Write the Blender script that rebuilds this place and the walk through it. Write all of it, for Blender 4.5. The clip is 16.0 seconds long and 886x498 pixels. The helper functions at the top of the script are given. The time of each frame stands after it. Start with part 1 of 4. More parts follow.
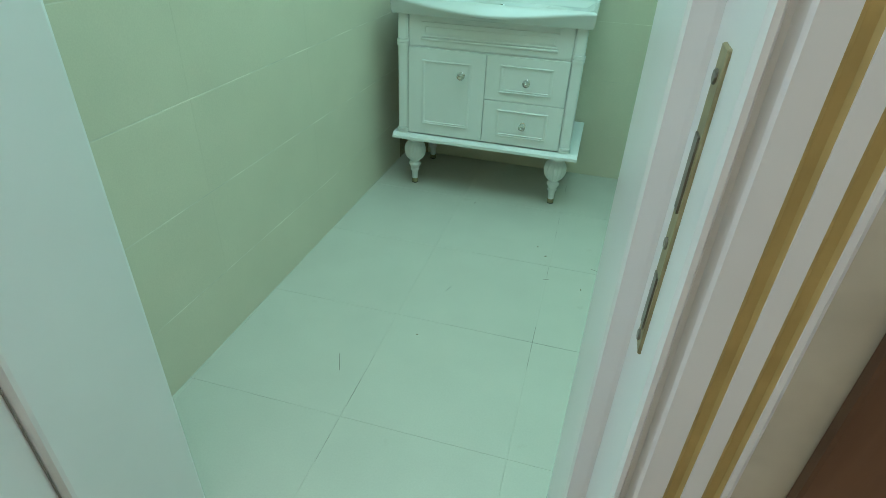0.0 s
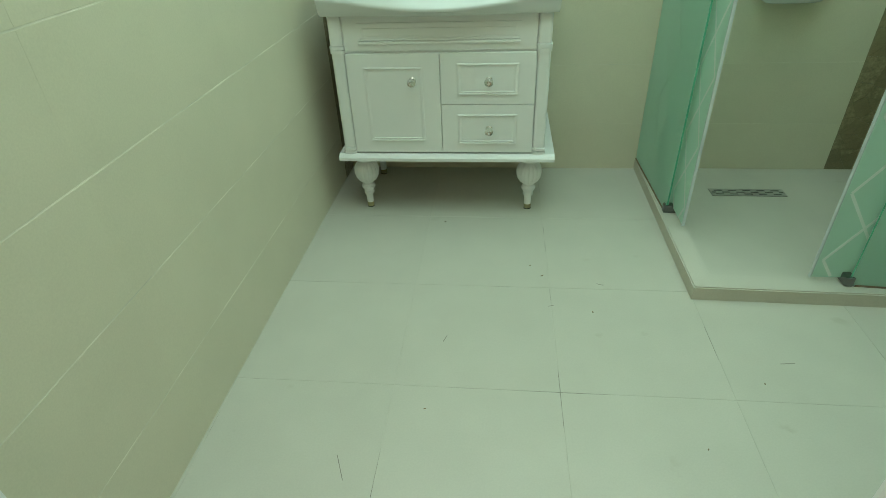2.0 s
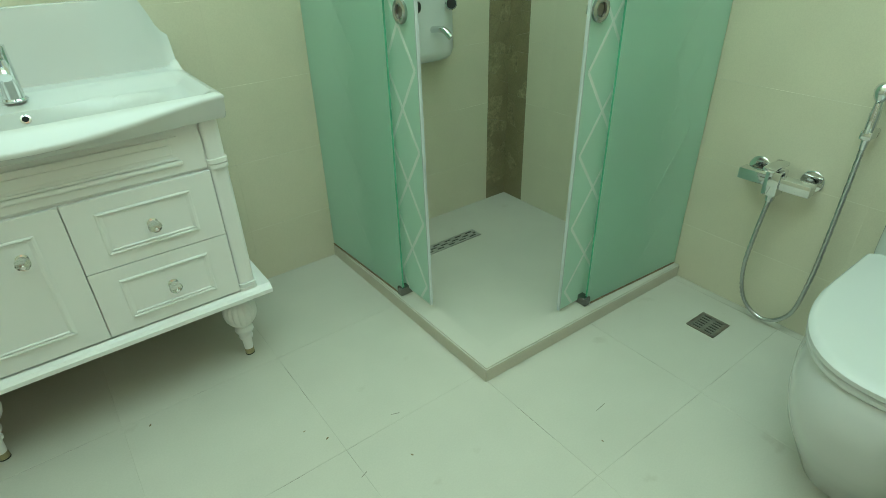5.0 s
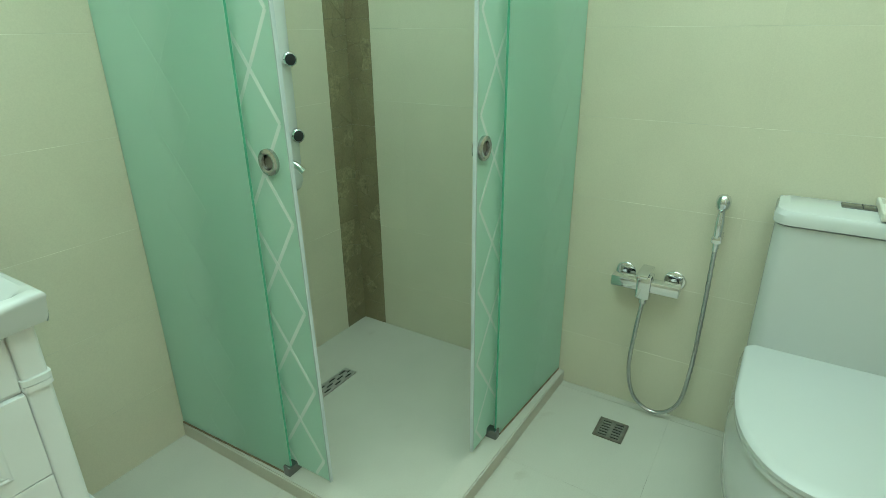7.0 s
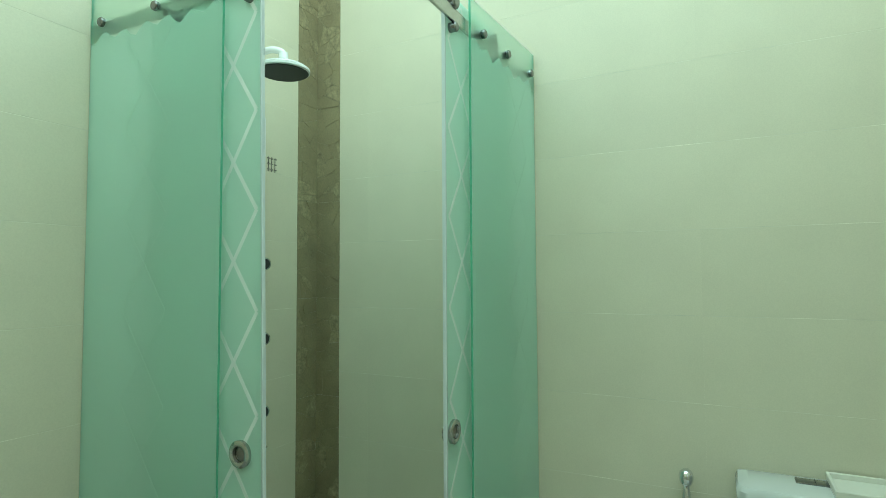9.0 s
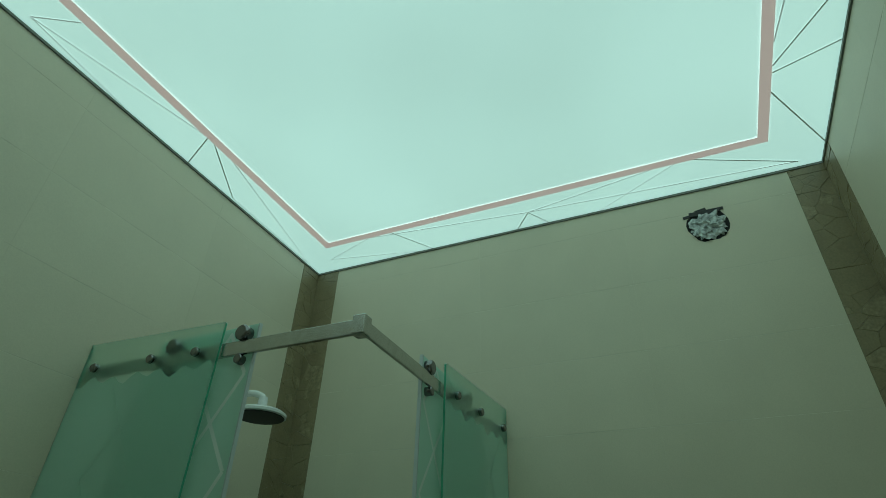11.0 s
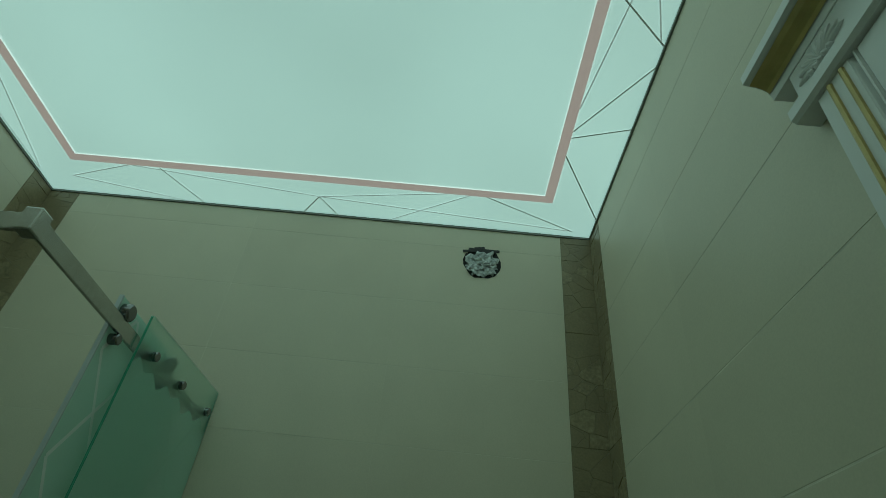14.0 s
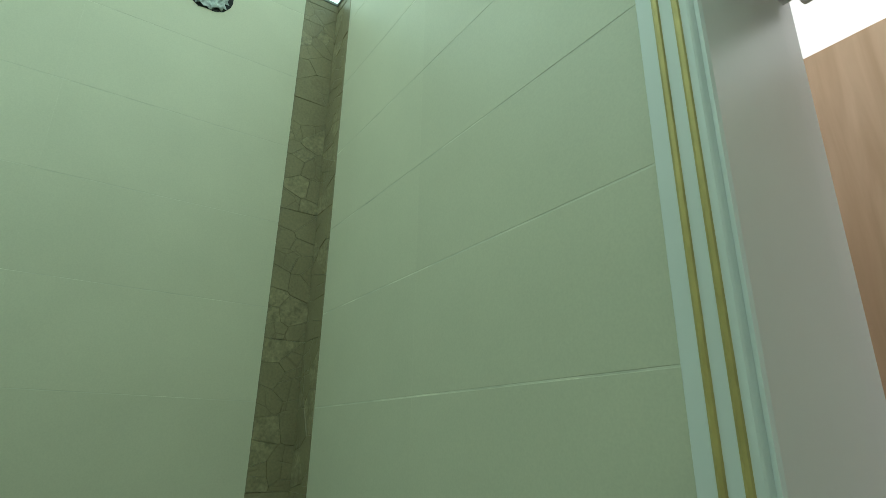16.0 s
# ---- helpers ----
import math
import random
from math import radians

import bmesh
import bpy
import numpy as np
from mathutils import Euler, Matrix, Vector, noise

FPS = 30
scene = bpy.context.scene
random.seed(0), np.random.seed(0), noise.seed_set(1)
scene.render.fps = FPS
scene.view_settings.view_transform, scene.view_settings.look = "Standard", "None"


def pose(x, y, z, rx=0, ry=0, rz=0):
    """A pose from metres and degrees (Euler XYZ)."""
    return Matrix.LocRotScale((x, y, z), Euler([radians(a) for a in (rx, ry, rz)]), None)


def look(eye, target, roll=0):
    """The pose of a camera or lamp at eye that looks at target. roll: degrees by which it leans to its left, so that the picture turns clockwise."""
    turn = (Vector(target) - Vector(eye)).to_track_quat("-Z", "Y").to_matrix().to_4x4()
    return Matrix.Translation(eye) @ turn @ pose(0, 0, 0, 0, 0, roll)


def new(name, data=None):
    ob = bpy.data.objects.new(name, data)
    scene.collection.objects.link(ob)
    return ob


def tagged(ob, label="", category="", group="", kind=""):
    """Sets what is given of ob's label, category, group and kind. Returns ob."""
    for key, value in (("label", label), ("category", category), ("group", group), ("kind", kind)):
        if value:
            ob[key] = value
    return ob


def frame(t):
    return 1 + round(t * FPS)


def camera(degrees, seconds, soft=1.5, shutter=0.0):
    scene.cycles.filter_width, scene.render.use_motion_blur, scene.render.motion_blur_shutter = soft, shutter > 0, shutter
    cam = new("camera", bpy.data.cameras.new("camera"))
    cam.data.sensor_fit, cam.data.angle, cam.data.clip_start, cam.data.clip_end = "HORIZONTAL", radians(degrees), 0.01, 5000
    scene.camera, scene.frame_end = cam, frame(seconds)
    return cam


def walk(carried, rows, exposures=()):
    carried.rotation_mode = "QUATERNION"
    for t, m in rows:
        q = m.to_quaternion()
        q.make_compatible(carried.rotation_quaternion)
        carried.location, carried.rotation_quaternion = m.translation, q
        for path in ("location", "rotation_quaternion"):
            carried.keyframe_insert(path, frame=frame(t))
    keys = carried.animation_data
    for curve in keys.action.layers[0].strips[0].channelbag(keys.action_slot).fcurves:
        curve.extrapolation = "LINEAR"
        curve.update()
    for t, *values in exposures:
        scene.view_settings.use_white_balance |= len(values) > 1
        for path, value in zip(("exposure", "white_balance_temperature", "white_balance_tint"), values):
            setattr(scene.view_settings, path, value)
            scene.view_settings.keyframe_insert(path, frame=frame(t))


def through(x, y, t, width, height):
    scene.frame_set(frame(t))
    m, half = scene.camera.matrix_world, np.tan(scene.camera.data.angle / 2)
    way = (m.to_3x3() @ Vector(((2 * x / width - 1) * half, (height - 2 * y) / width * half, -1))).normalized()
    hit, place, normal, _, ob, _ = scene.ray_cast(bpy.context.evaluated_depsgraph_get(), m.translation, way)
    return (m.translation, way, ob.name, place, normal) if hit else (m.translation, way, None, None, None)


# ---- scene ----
cam = camera(77.3, 16.0, soft=0.8)
PATH = [
    (0, (0.831, -0.231, 1.191), (0.405, 1.402, 0.117), 2.3),
    (0.5, (0.773, -0.146, 1.184), (0.304, 1.453, 0.078), 1.7),
    (1, (0.7, -0.059, 1.189), (0.26, 1.522, 0.046), 0.0),
    (1.5, (0.66, -0.002, 1.191), (0.281, 1.601, 0.056), -1.2),
    (2, (0.603, 0.096, 1.177), (0.407, 1.738, 0.051), -2.6),
    (2.5, (0.533, 0.206, 1.196), (0.582, 1.836, 0.037), -2.9),
    (3, (0.515, 0.291, 1.204), (0.739, 1.897, 0.033), -2.0),
    (3.5, (0.464, 0.378, 1.202), (0.895, 1.952, 0.045), -2.3),
    (4, (0.415, 0.452, 1.202), (1.064, 1.975, 0.08), -2.7),
    (4.2, (0.404, 0.478, 1.191), (1.136, 1.976, 0.088), -2.3),
    (6.3, (0.441, 0.907, 1.234), (1.813, 2.052, 0.336), -1.8),
    (6.5, (0.443, 0.924, 1.254), (1.865, 2.023, 0.376), -1.7),
    (7, (0.42, 0.966, 1.274), (1.989, 1.955, 0.525), -0.6),
    (7.5, (0.397, 0.98, 1.302), (2.064, 1.922, 0.725), 0.1),
    (8, (0.379, 0.99, 1.33), (2.117, 1.902, 0.949), 0.6),
    (8.5, (0.358, 0.988, 1.358), (2.139, 1.886, 1.2), 0.3),
    (9, (0.337, 0.978, 1.388), (2.119, 1.882, 1.486), -0.3),
    (9.5, (0.32, 0.968, 1.411), (2.053, 1.869, 1.842), -0.6),
    (10, (0.296, 0.942, 1.461), (1.933, 1.809, 2.216), -0.1),
    (10.2, (0.284, 0.934, 1.475), (1.883, 1.774, 2.334), 0.0),
    (12.3, (0.268, 0.952, 1.531), (1.67, 1.438, 2.873), 5.0),
    (12.5, (0.283, 0.951, 1.531), (1.692, 1.39, 2.881), 5.4),
    (13, (0.337, 0.933, 1.524), (1.776, 1.254, 2.875), 6.6),
    (13.5, (0.398, 0.931, 1.516), (1.899, 1.098, 2.827), 5.9),
    (14, (0.48, 0.846, 1.499), (2.058, 0.893, 2.726), 6.4),
    (14.5, (0.541, 0.806, 1.47), (2.214, 0.637, 2.553), 5.6),
    (15, (0.597, 0.823, 1.473), (2.322, 0.341, 2.364), 3.8),
    (15.5, (0.622, 0.82, 1.442), (2.309, 0.08, 2.222), 2.3),
    (16, (0.606, 0.885, 1.423), (2.175, -0.16, 2.091), 1.0),
]
EXPOSURES = [
    (0.0, 1.02, 5170, -6), (0.5, 1.0, 5920, 7), (1.0, 1.01, 6130, 10), (2.0, 1.06, 6240, 10), (4.2, 1.20, 6220, 9), (7.0, 1.30, 6080, 11), (9.0, 0.84, 5950, 11), (9.5, 0.49, 5900, 11), (10.2, -0.45, 5850, 3),
    (12.3, -1.97, 5900, -2), (13.5, -1.87, 5900, -2), (14.0, -1.69, 5900, -1), (14.5, -1.22, 6000, -1), (15.0, -0.75, 6100, -4), (16.0, -0.14, 6050, 4),
]
walk(cam, [(t, look(eye, target, roll)) for t, eye, target, roll in PATH], EXPOSURES)

# ---- light ----
world = bpy.data.worlds.new("world")
world.use_nodes = True
scene.world = world
world.node_tree.nodes["Background"].inputs[0].default_value = (0.6, 0.7, 0.8, 1)
world.node_tree.nodes["Background"].inputs[1].default_value = 0.05
CEILING_GLOW = 1.55
CORRIDOR_WATTS = 2.8
CORRIDOR_GLOW = 1.2

# ---- plan, in metres ----
EAST, NORTH, SOUTH, TOP = 2.178, 2.51, 0.318, 2.94
WEST_S, WEST_N = -0.148, -0.11            # the west wall runs slightly out of square
OUT = 0.055                              # corridor face of the door wall
DOOR_L, DOOR_R, DOOR_H = 0.157, 0.872, 2.09
COURSE, FIRST = 0.2615, 0.2185            # height of a tile course, and the lowest joint
COURSE_S, FIRST_S = 0.252, 0.251          # the door wall is laid in slightly lower courses
STRIP = 0.12                              # width of the brown corner tiles


# ---- materials ----
def material(name, color, rough=0.5, metal=0.0, vary=0.0, scale=8.0, fine=0.0, fine_scale=200.0, bump=0.0, bump_scale=40.0,
             transmission=0.0, ior=1.45, coat=0.0, per_piece=0.0, stain=None, stain_scale=5.0, stain_cut=0.62, emit=0.0):
    m = bpy.data.materials.new(name)
    m.use_nodes = True
    nt = m.node_tree
    b = nt.nodes["Principled BSDF"]
    b.inputs["Base Color"].default_value = (*color, 1)
    b.inputs["Roughness"].default_value = rough
    b.inputs["Metallic"].default_value = metal
    b.inputs["Transmission Weight"].default_value = transmission
    b.inputs["IOR"].default_value = ior
    b.inputs["Coat Weight"].default_value = coat
    b.inputs["Coat Roughness"].default_value = 0.06
    geo = nt.nodes.new("ShaderNodeNewGeometry")
    out = None

    def rgb(c):
        n = nt.nodes.new("ShaderNodeRGB")
        n.outputs[0].default_value = (*c, 1)
        return n.outputs[0]

    def noise_of(sc, detail=4.0):
        n = nt.nodes.new("ShaderNodeTexNoise")
        n.inputs["Scale"].default_value = sc
        n.inputs["Detail"].default_value = detail
        nt.links.new(geo.outputs["Position"], n.inputs["Vector"])
        return n.outputs["Fac"]

    def scaled(col, fac, amount):
        mr = nt.nodes.new("ShaderNodeMapRange")
        mr.inputs[1].default_value, mr.inputs[2].default_value = 0.25, 0.75
        mr.inputs[3].default_value, mr.inputs[4].default_value = 1 - amount, 1 + amount
        nt.links.new(fac, mr.inputs[0])
        mul = nt.nodes.new("ShaderNodeVectorMath")
        mul.operation = "SCALE"
        nt.links.new(col, mul.inputs[0])
        nt.links.new(mr.outputs[0], mul.inputs["Scale"])
        return mul.outputs[0]

    col = rgb(color)
    touched = False
    if vary:
        col, touched = scaled(col, noise_of(scale), vary), True
    if fine:
        col, touched = scaled(col, noise_of(fine_scale, 2.0), fine), True
    if per_piece:
        oi = nt.nodes.new("ShaderNodeObjectInfo")
        mr = nt.nodes.new("ShaderNodeMapRange")
        mr.inputs[3].default_value, mr.inputs[4].default_value = 0.25, 0.75
        nt.links.new(oi.outputs["Random"], mr.inputs[0])
        col, touched = scaled(col, mr.outputs[0], per_piece), True
    if stain:
        mix = nt.nodes.new("ShaderNodeMix")
        mix.data_type = "RGBA"
        ramp = nt.nodes.new("ShaderNodeMapRange")
        ramp.inputs[1].default_value, ramp.inputs[2].default_value = stain_cut, stain_cut + 0.12
        nt.links.new(noise_of(stain_scale, 6.0), ramp.inputs[0])
        nt.links.new(ramp.outputs[0], mix.inputs[0])
        nt.links.new(col, mix.inputs[6])
        nt.links.new(rgb(stain), mix.inputs[7])
        col, touched = mix.outputs[2], True
    if touched:
        nt.links.new(col, b.inputs["Base Color"])
    if bump:
        bp = nt.nodes.new("ShaderNodeBump")
        bp.inputs["Strength"].default_value = bump
        bp.inputs["Distance"].default_value = 0.002
        nt.links.new(noise_of(bump_scale), bp.inputs["Height"])
        nt.links.new(bp.outputs[0], b.inputs["Normal"])
    if emit:
        b.inputs["Emission Strength"].default_value = emit
        nt.links.new(col, b.inputs["Emission Color"])
    return m


def relief_material(name, color, rough):
    """Brown stone-look tile with broken shards pressed into it."""
    m = material(name, color, rough, vary=0.15, scale=9.0, fine=0.12, fine_scale=160.0)
    nt = m.node_tree
    b = nt.nodes["Principled BSDF"]
    geo = nt.nodes.new("ShaderNodeNewGeometry")

    def shards(scale, low, high):
        v = nt.nodes.new("ShaderNodeTexVoronoi")
        v.feature = "DISTANCE_TO_EDGE"
        v.inputs["Scale"].default_value = scale
        nt.links.new(geo.outputs["Position"], v.inputs["Vector"])
        r = nt.nodes.new("ShaderNodeMapRange")
        r.inputs[1].default_value, r.inputs[2].default_value = low, high
        nt.links.new(v.outputs["Distance"], r.inputs[0])
        return r.outputs[0]

    def wobble(scale, size):
        n = nt.nodes.new("ShaderNodeTexNoise")
        n.inputs["Scale"].default_value = scale
        n.inputs["Detail"].default_value = 1.0
        nt.links.new(geo.outputs["Position"], n.inputs["Vector"])
        r = nt.nodes.new("ShaderNodeMapRange")
        r.inputs[1].default_value, r.inputs[2].default_value = size, size + 0.05
        nt.links.new(n.outputs["Fac"], r.inputs[0])
        return r.outputs[0]

    def blend(fac, a, b_, kind="FLOAT"):
        mix = nt.nodes.new("ShaderNodeMix")
        nt.links.new(fac, mix.inputs[0])
        for value, slot in ((a, 2), (b_, 3)):
            if isinstance(value, float):
                mix.inputs[slot].default_value = value
            else:
                nt.links.new(value, mix.inputs[slot])
        return mix.outputs[0]

    # long thin cracks between broad flat shards, fading out here and there
    cracks = blend(wobble(8.0, 0.49), 1.0, shards(14.0, 0.0, 0.03))
    # round patches of fine crackle
    spot = nt.nodes.new("ShaderNodeTexVoronoi")
    spot.inputs["Scale"].default_value = 8.5
    bend = nt.nodes.new("ShaderNodeTexNoise")
    bend.inputs["Scale"].default_value = 22.0
    nt.links.new(geo.outputs["Position"], bend.inputs["Vector"])
    amount = nt.nodes.new("ShaderNodeVectorMath")
    amount.operation = "MULTIPLY_ADD"
    amount.inputs[1].default_value = (0.09, 0.09, 0.09)
    nt.links.new(bend.outputs["Color"], amount.inputs[0])
    nt.links.new(geo.outputs["Position"], amount.inputs[2])
    nt.links.new(amount.outputs[0], spot.inputs["Vector"])
    round_patch = nt.nodes.new("ShaderNodeMapRange")
    round_patch.inputs[1].default_value, round_patch.inputs[2].default_value = 0.31, 0.2
    nt.links.new(spot.outputs["Distance"], round_patch.inputs[0])
    chips = nt.nodes.new("ShaderNodeMapRange")
    chips.inputs[3].default_value = 0.35
    nt.links.new(shards(58.0, 0.0, 0.45), chips.inputs[0])
    height = blend(round_patch.outputs[0], cracks, chips.outputs[0])
    bp = nt.nodes.new("ShaderNodeBump")
    bp.inputs["Strength"].default_value = 0.4
    bp.inputs["Distance"].default_value = 0.003
    nt.links.new(height, bp.inputs["Height"])
    # base colour darkened in cracks and crackle patches, painting in the relief's shade
    dirt = nt.nodes.new("ShaderNodeMix")
    dirt.data_type = "RGBA"
    paint = b.inputs["Base Color"].links[0].from_socket
    nt.links.new(height, dirt.inputs[0])
    dirt.inputs[6].default_value = (0.225, 0.183, 0.108, 1)
    nt.links.new(paint, dirt.inputs[7])
    nt.links.new(dirt.outputs[2], b.inputs["Base Color"])
    nt.links.new(bp.outputs[0], b.inputs["Normal"])
    return m


def frosted_material(name, through, face, share, rough):
    """Sand-blasted glass: light spreads through it and off it."""
    m = material(name, face, rough, vary=0.04, scale=3.0)
    nt = m.node_tree
    b = nt.nodes["Principled BSDF"]
    tr = nt.nodes.new("ShaderNodeBsdfTranslucent")
    tr.inputs["Color"].default_value = (*through, 1)
    mix = nt.nodes.new("ShaderNodeMixShader")
    mix.inputs[0].default_value = share
    nt.links.new(b.outputs[0], mix.inputs[1])
    nt.links.new(tr.outputs[0], mix.inputs[2])
    nt.links.new(mix.outputs[0], nt.nodes["Material Output"].inputs["Surface"])
    return m


def wood_material(name, dark, light, axis_scale, rough):
    m = bpy.data.materials.new(name)
    m.use_nodes = True
    nt = m.node_tree
    b = nt.nodes["Principled BSDF"]
    b.inputs["Roughness"].default_value = rough
    geo = nt.nodes.new("ShaderNodeNewGeometry")
    mp = nt.nodes.new("ShaderNodeMapping")
    mp.inputs["Scale"].default_value = axis_scale
    nt.links.new(geo.outputs["Position"], mp.inputs["Vector"])
    n = nt.nodes.new("ShaderNodeTexNoise")
    n.inputs["Scale"].default_value = 3.0
    n.inputs["Detail"].default_value = 7.0
    n.inputs["Distortion"].default_value = 0.6
    nt.links.new(mp.outputs[0], n.inputs["Vector"])
    r = nt.nodes.new("ShaderNodeValToRGB")
    r.color_ramp.elements[0].position, r.color_ramp.elements[1].position = 0.3, 0.7
    r.color_ramp.elements[0].color, r.color_ramp.elements[1].color = (*dark, 1), (*light, 1)
    nt.links.new(n.outputs["Fac"], r.inputs[0])
    nt.links.new(r.outputs[0], b.inputs["Base Color"])
    bp = nt.nodes.new("ShaderNodeBump")
    bp.inputs["Strength"].default_value, bp.inputs["Distance"].default_value = 0.2, 0.001
    nt.links.new(n.outputs["Fac"], bp.inputs["Height"])
    nt.links.new(bp.outputs[0], b.inputs["Normal"])
    return m


def glow_material(name, color, strength, vary=0.0):
    m = bpy.data.materials.new(name)
    m.use_nodes = True
    nt = m.node_tree
    b = nt.nodes["Principled BSDF"]
    b.inputs["Base Color"].default_value = (0.7, 0.7, 0.7, 1)
    b.inputs["Roughness"].default_value = 0.35
    b.inputs["Emission Color"].default_value = (*color, 1)
    b.inputs["Emission Strength"].default_value = strength
    if vary:
        geo = nt.nodes.new("ShaderNodeNewGeometry")
        n = nt.nodes.new("ShaderNodeTexNoise")
        n.inputs["Scale"].default_value = 1.3
        n.inputs["Detail"].default_value = 1.0
        nt.links.new(geo.outputs["Position"], n.inputs["Vector"])
        r = nt.nodes.new("ShaderNodeMapRange")
        r.inputs[1].default_value, r.inputs[2].default_value = 0.3, 0.7
        r.inputs[3].default_value, r.inputs[4].default_value = strength * (1 - vary), strength * (1 + vary)
        nt.links.new(n.outputs["Fac"], r.inputs[0])
        nt.links.new(r.outputs[0], b.inputs["Emission Strength"])
    return m


LED = (0.69, 1.0, 0.87)
WALL_TILE = material("beige_wall_tile", (0.635, 0.595, 0.465), 0.42, vary=0.03, scale=5.0, fine=0.035, fine_scale=260.0, bump=0.05, bump_scale=120.0, per_piece=0.015)
FLOOR_TILE = material("cream_floor_tile", (0.50, 0.485, 0.42), 0.4, vary=0.035, scale=6.0, fine=0.03, fine_scale=220.0, bump=0.05, bump_scale=90.0,
                      per_piece=0.015, stain=(0.40, 0.37, 0.30), stain_scale=7.0, stain_cut=0.68)
GROUT = material("pale_grout", (0.7, 0.67, 0.56), 0.9, vary=0.3, scale=7.0)
FLOOR_GROUT = material("dirty_floor_grout", (0.52, 0.5, 0.43), 0.9, vary=0.1, scale=9.0, stain=(0.1, 0.09, 0.07), stain_scale=4.0, stain_cut=0.53)
BROWN = relief_material("brown_relief_tile", (0.262, 0.217, 0.128), 0.36)
CHIPPED = material("chipped_brown_facet", (0.29, 0.242, 0.145), 0.34, vary=0.3, scale=38.0, fine=0.25, fine_scale=110.0, bump=0.7, bump_scale=60.0)
PLASTER = material("white_plaster", (0.8, 0.79, 0.77), 0.85, vary=0.03, scale=4.0, bump=0.1, bump_scale=60.0)
PAINT = material("white_satin_paint", (0.74, 0.74, 0.73), 0.32, vary=0.02, scale=7.0, bump=0.04, bump_scale=80.0)
VANITY = material("white_lacquer", (0.76, 0.76, 0.75), 0.28, vary=0.015, scale=9.0, bump=0.03, bump_scale=60.0)
CERAMIC = material("white_ceramic", (0.58, 0.59, 0.575), 0.13, vary=0.01, scale=5.0, coat=0.4)
SEATPLASTIC = material("white_seat_plastic", (0.56, 0.57, 0.555), 0.22, vary=0.01, scale=6.0)
GOLD = material("aged_gold_paint", (0.52, 0.41, 0.16), 0.36, metal=0.25, vary=0.15, scale=30.0)
CHROME = material("chrome", (0.75, 0.76, 0.77), 0.08, metal=1.0)
STEEL = material("brushed_steel", (0.5, 0.5, 0.48), 0.27, metal=1.0, vary=0.08, scale=60.0)
DARKSTEEL = material("tarnished_steel", (0.22, 0.2, 0.17), 0.42, metal=0.85, vary=0.25, scale=40.0)
HOSE = material("chrome_hose", (0.55, 0.56, 0.57), 0.22, metal=1.0)
DARK = material("dark_gap", (0.012, 0.012, 0.012), 0.8)
RUBBER = material("dark_rubber", (0.03, 0.03, 0.03), 0.6)
SEAL = material("pale_edge_seal", (0.56, 0.61, 0.62), 0.35)
MARBLE = material("beige_sill_stone", (0.51, 0.478, 0.395), 0.42, vary=0.05, scale=9.0, fine=0.03, fine_scale=200.0, bump=0.04, bump_scale=60.0)
GRIME = material("brown_grime", (0.2, 0.15, 0.09), 0.9, vary=0.3, scale=40.0)
PLASTIC = material("white_plastic", (0.78, 0.79, 0.79), 0.25)
CREAM = material("cream_plastic", (0.7, 0.68, 0.6), 0.4, vary=0.03, scale=20.0)
CRYSTAL = material("clear_crystal", (0.9, 0.94, 0.93), 0.0, transmission=1.0, ior=1.5)
FOIL = material("crumpled_foil", (0.35, 0.375, 0.365), 0.3, metal=0.5, vary=0.75, scale=55.0, bump=1.0, bump_scale=70.0)
PINK = glow_material("pink_printed_film", (0.55, 0.40, 0.36), CEILING_GLOW * 0.95)
# the glow is added to brighten the corridor; its ceiling is no known lamp
CORRIDOR_CEILING = glow_material("lit_corridor_film", (0.97, 0.96, 0.91), CORRIDOR_GLOW, 0.05)
FILM = glow_material("white_lit_film", LED, CEILING_GLOW, 0.07)
LINE = glow_material("grey_printed_line", (0.05, 0.06, 0.055), CEILING_GLOW * 0.5)
LINE_FAINT = glow_material("faint_printed_line", (0.33, 0.42, 0.38), CEILING_GLOW * 0.7)
FROST = frosted_material("frosted_green_glass", (0.79, 0.95, 0.875), (0.53, 0.69, 0.615), 0.62, 0.24)
CLEARGLASS = material("clear_green_glass", (0.76, 0.93, 0.86), 0.42, transmission=1.0, ior=1.2)
# near-white colour stands in for the bright wall seen through clear lines
ETCH = frosted_material("polished_line", (0.95, 0.99, 0.96), (0.93, 0.97, 0.94), 0.3, 0.12)
ETCH_FAINT = frosted_material("worn_polished_line", (0.8, 0.95, 0.88), (0.58, 0.74, 0.66), 0.55, 0.22)
DULLSTEEL = material("dull_drain_steel", (0.21, 0.21, 0.18), 0.45, metal=0.45, vary=0.2, scale=70.0)
DRAIN_PLATE = material("drain_plate_steel", (0.38, 0.38, 0.34), 0.4, metal=0.4, vary=0.15, scale=60.0)
BRASS = material("dull_brass", (0.34, 0.3, 0.17), 0.45, metal=0.6, vary=0.25, scale=50.0)
SCUFF = material("grey_scuff", (0.22, 0.205, 0.175), 0.8, vary=0.3, scale=60.0)
SMOKE = material("dark_chrome", (0.22, 0.22, 0.22), 0.18, metal=1.0)
GLASSEDGE = material("green_glass_edge", (0.12, 0.42, 0.28), 0.15)
OAK = wood_material("warm_oak_panel", (0.56, 0.38, 0.23), (0.7, 0.51, 0.34), (6.0, 6.0, 0.7), 0.4)
WALNUT = wood_material("walnut_panel", (0.1, 0.054, 0.03), (0.19, 0.105, 0.06), (6.0, 6.0, 0.8), 0.4)
LAMINATE = wood_material("brown_laminate", (0.2, 0.12, 0.07), (0.32, 0.2, 0.12), (0.8, 7.0, 1.0), 0.35)


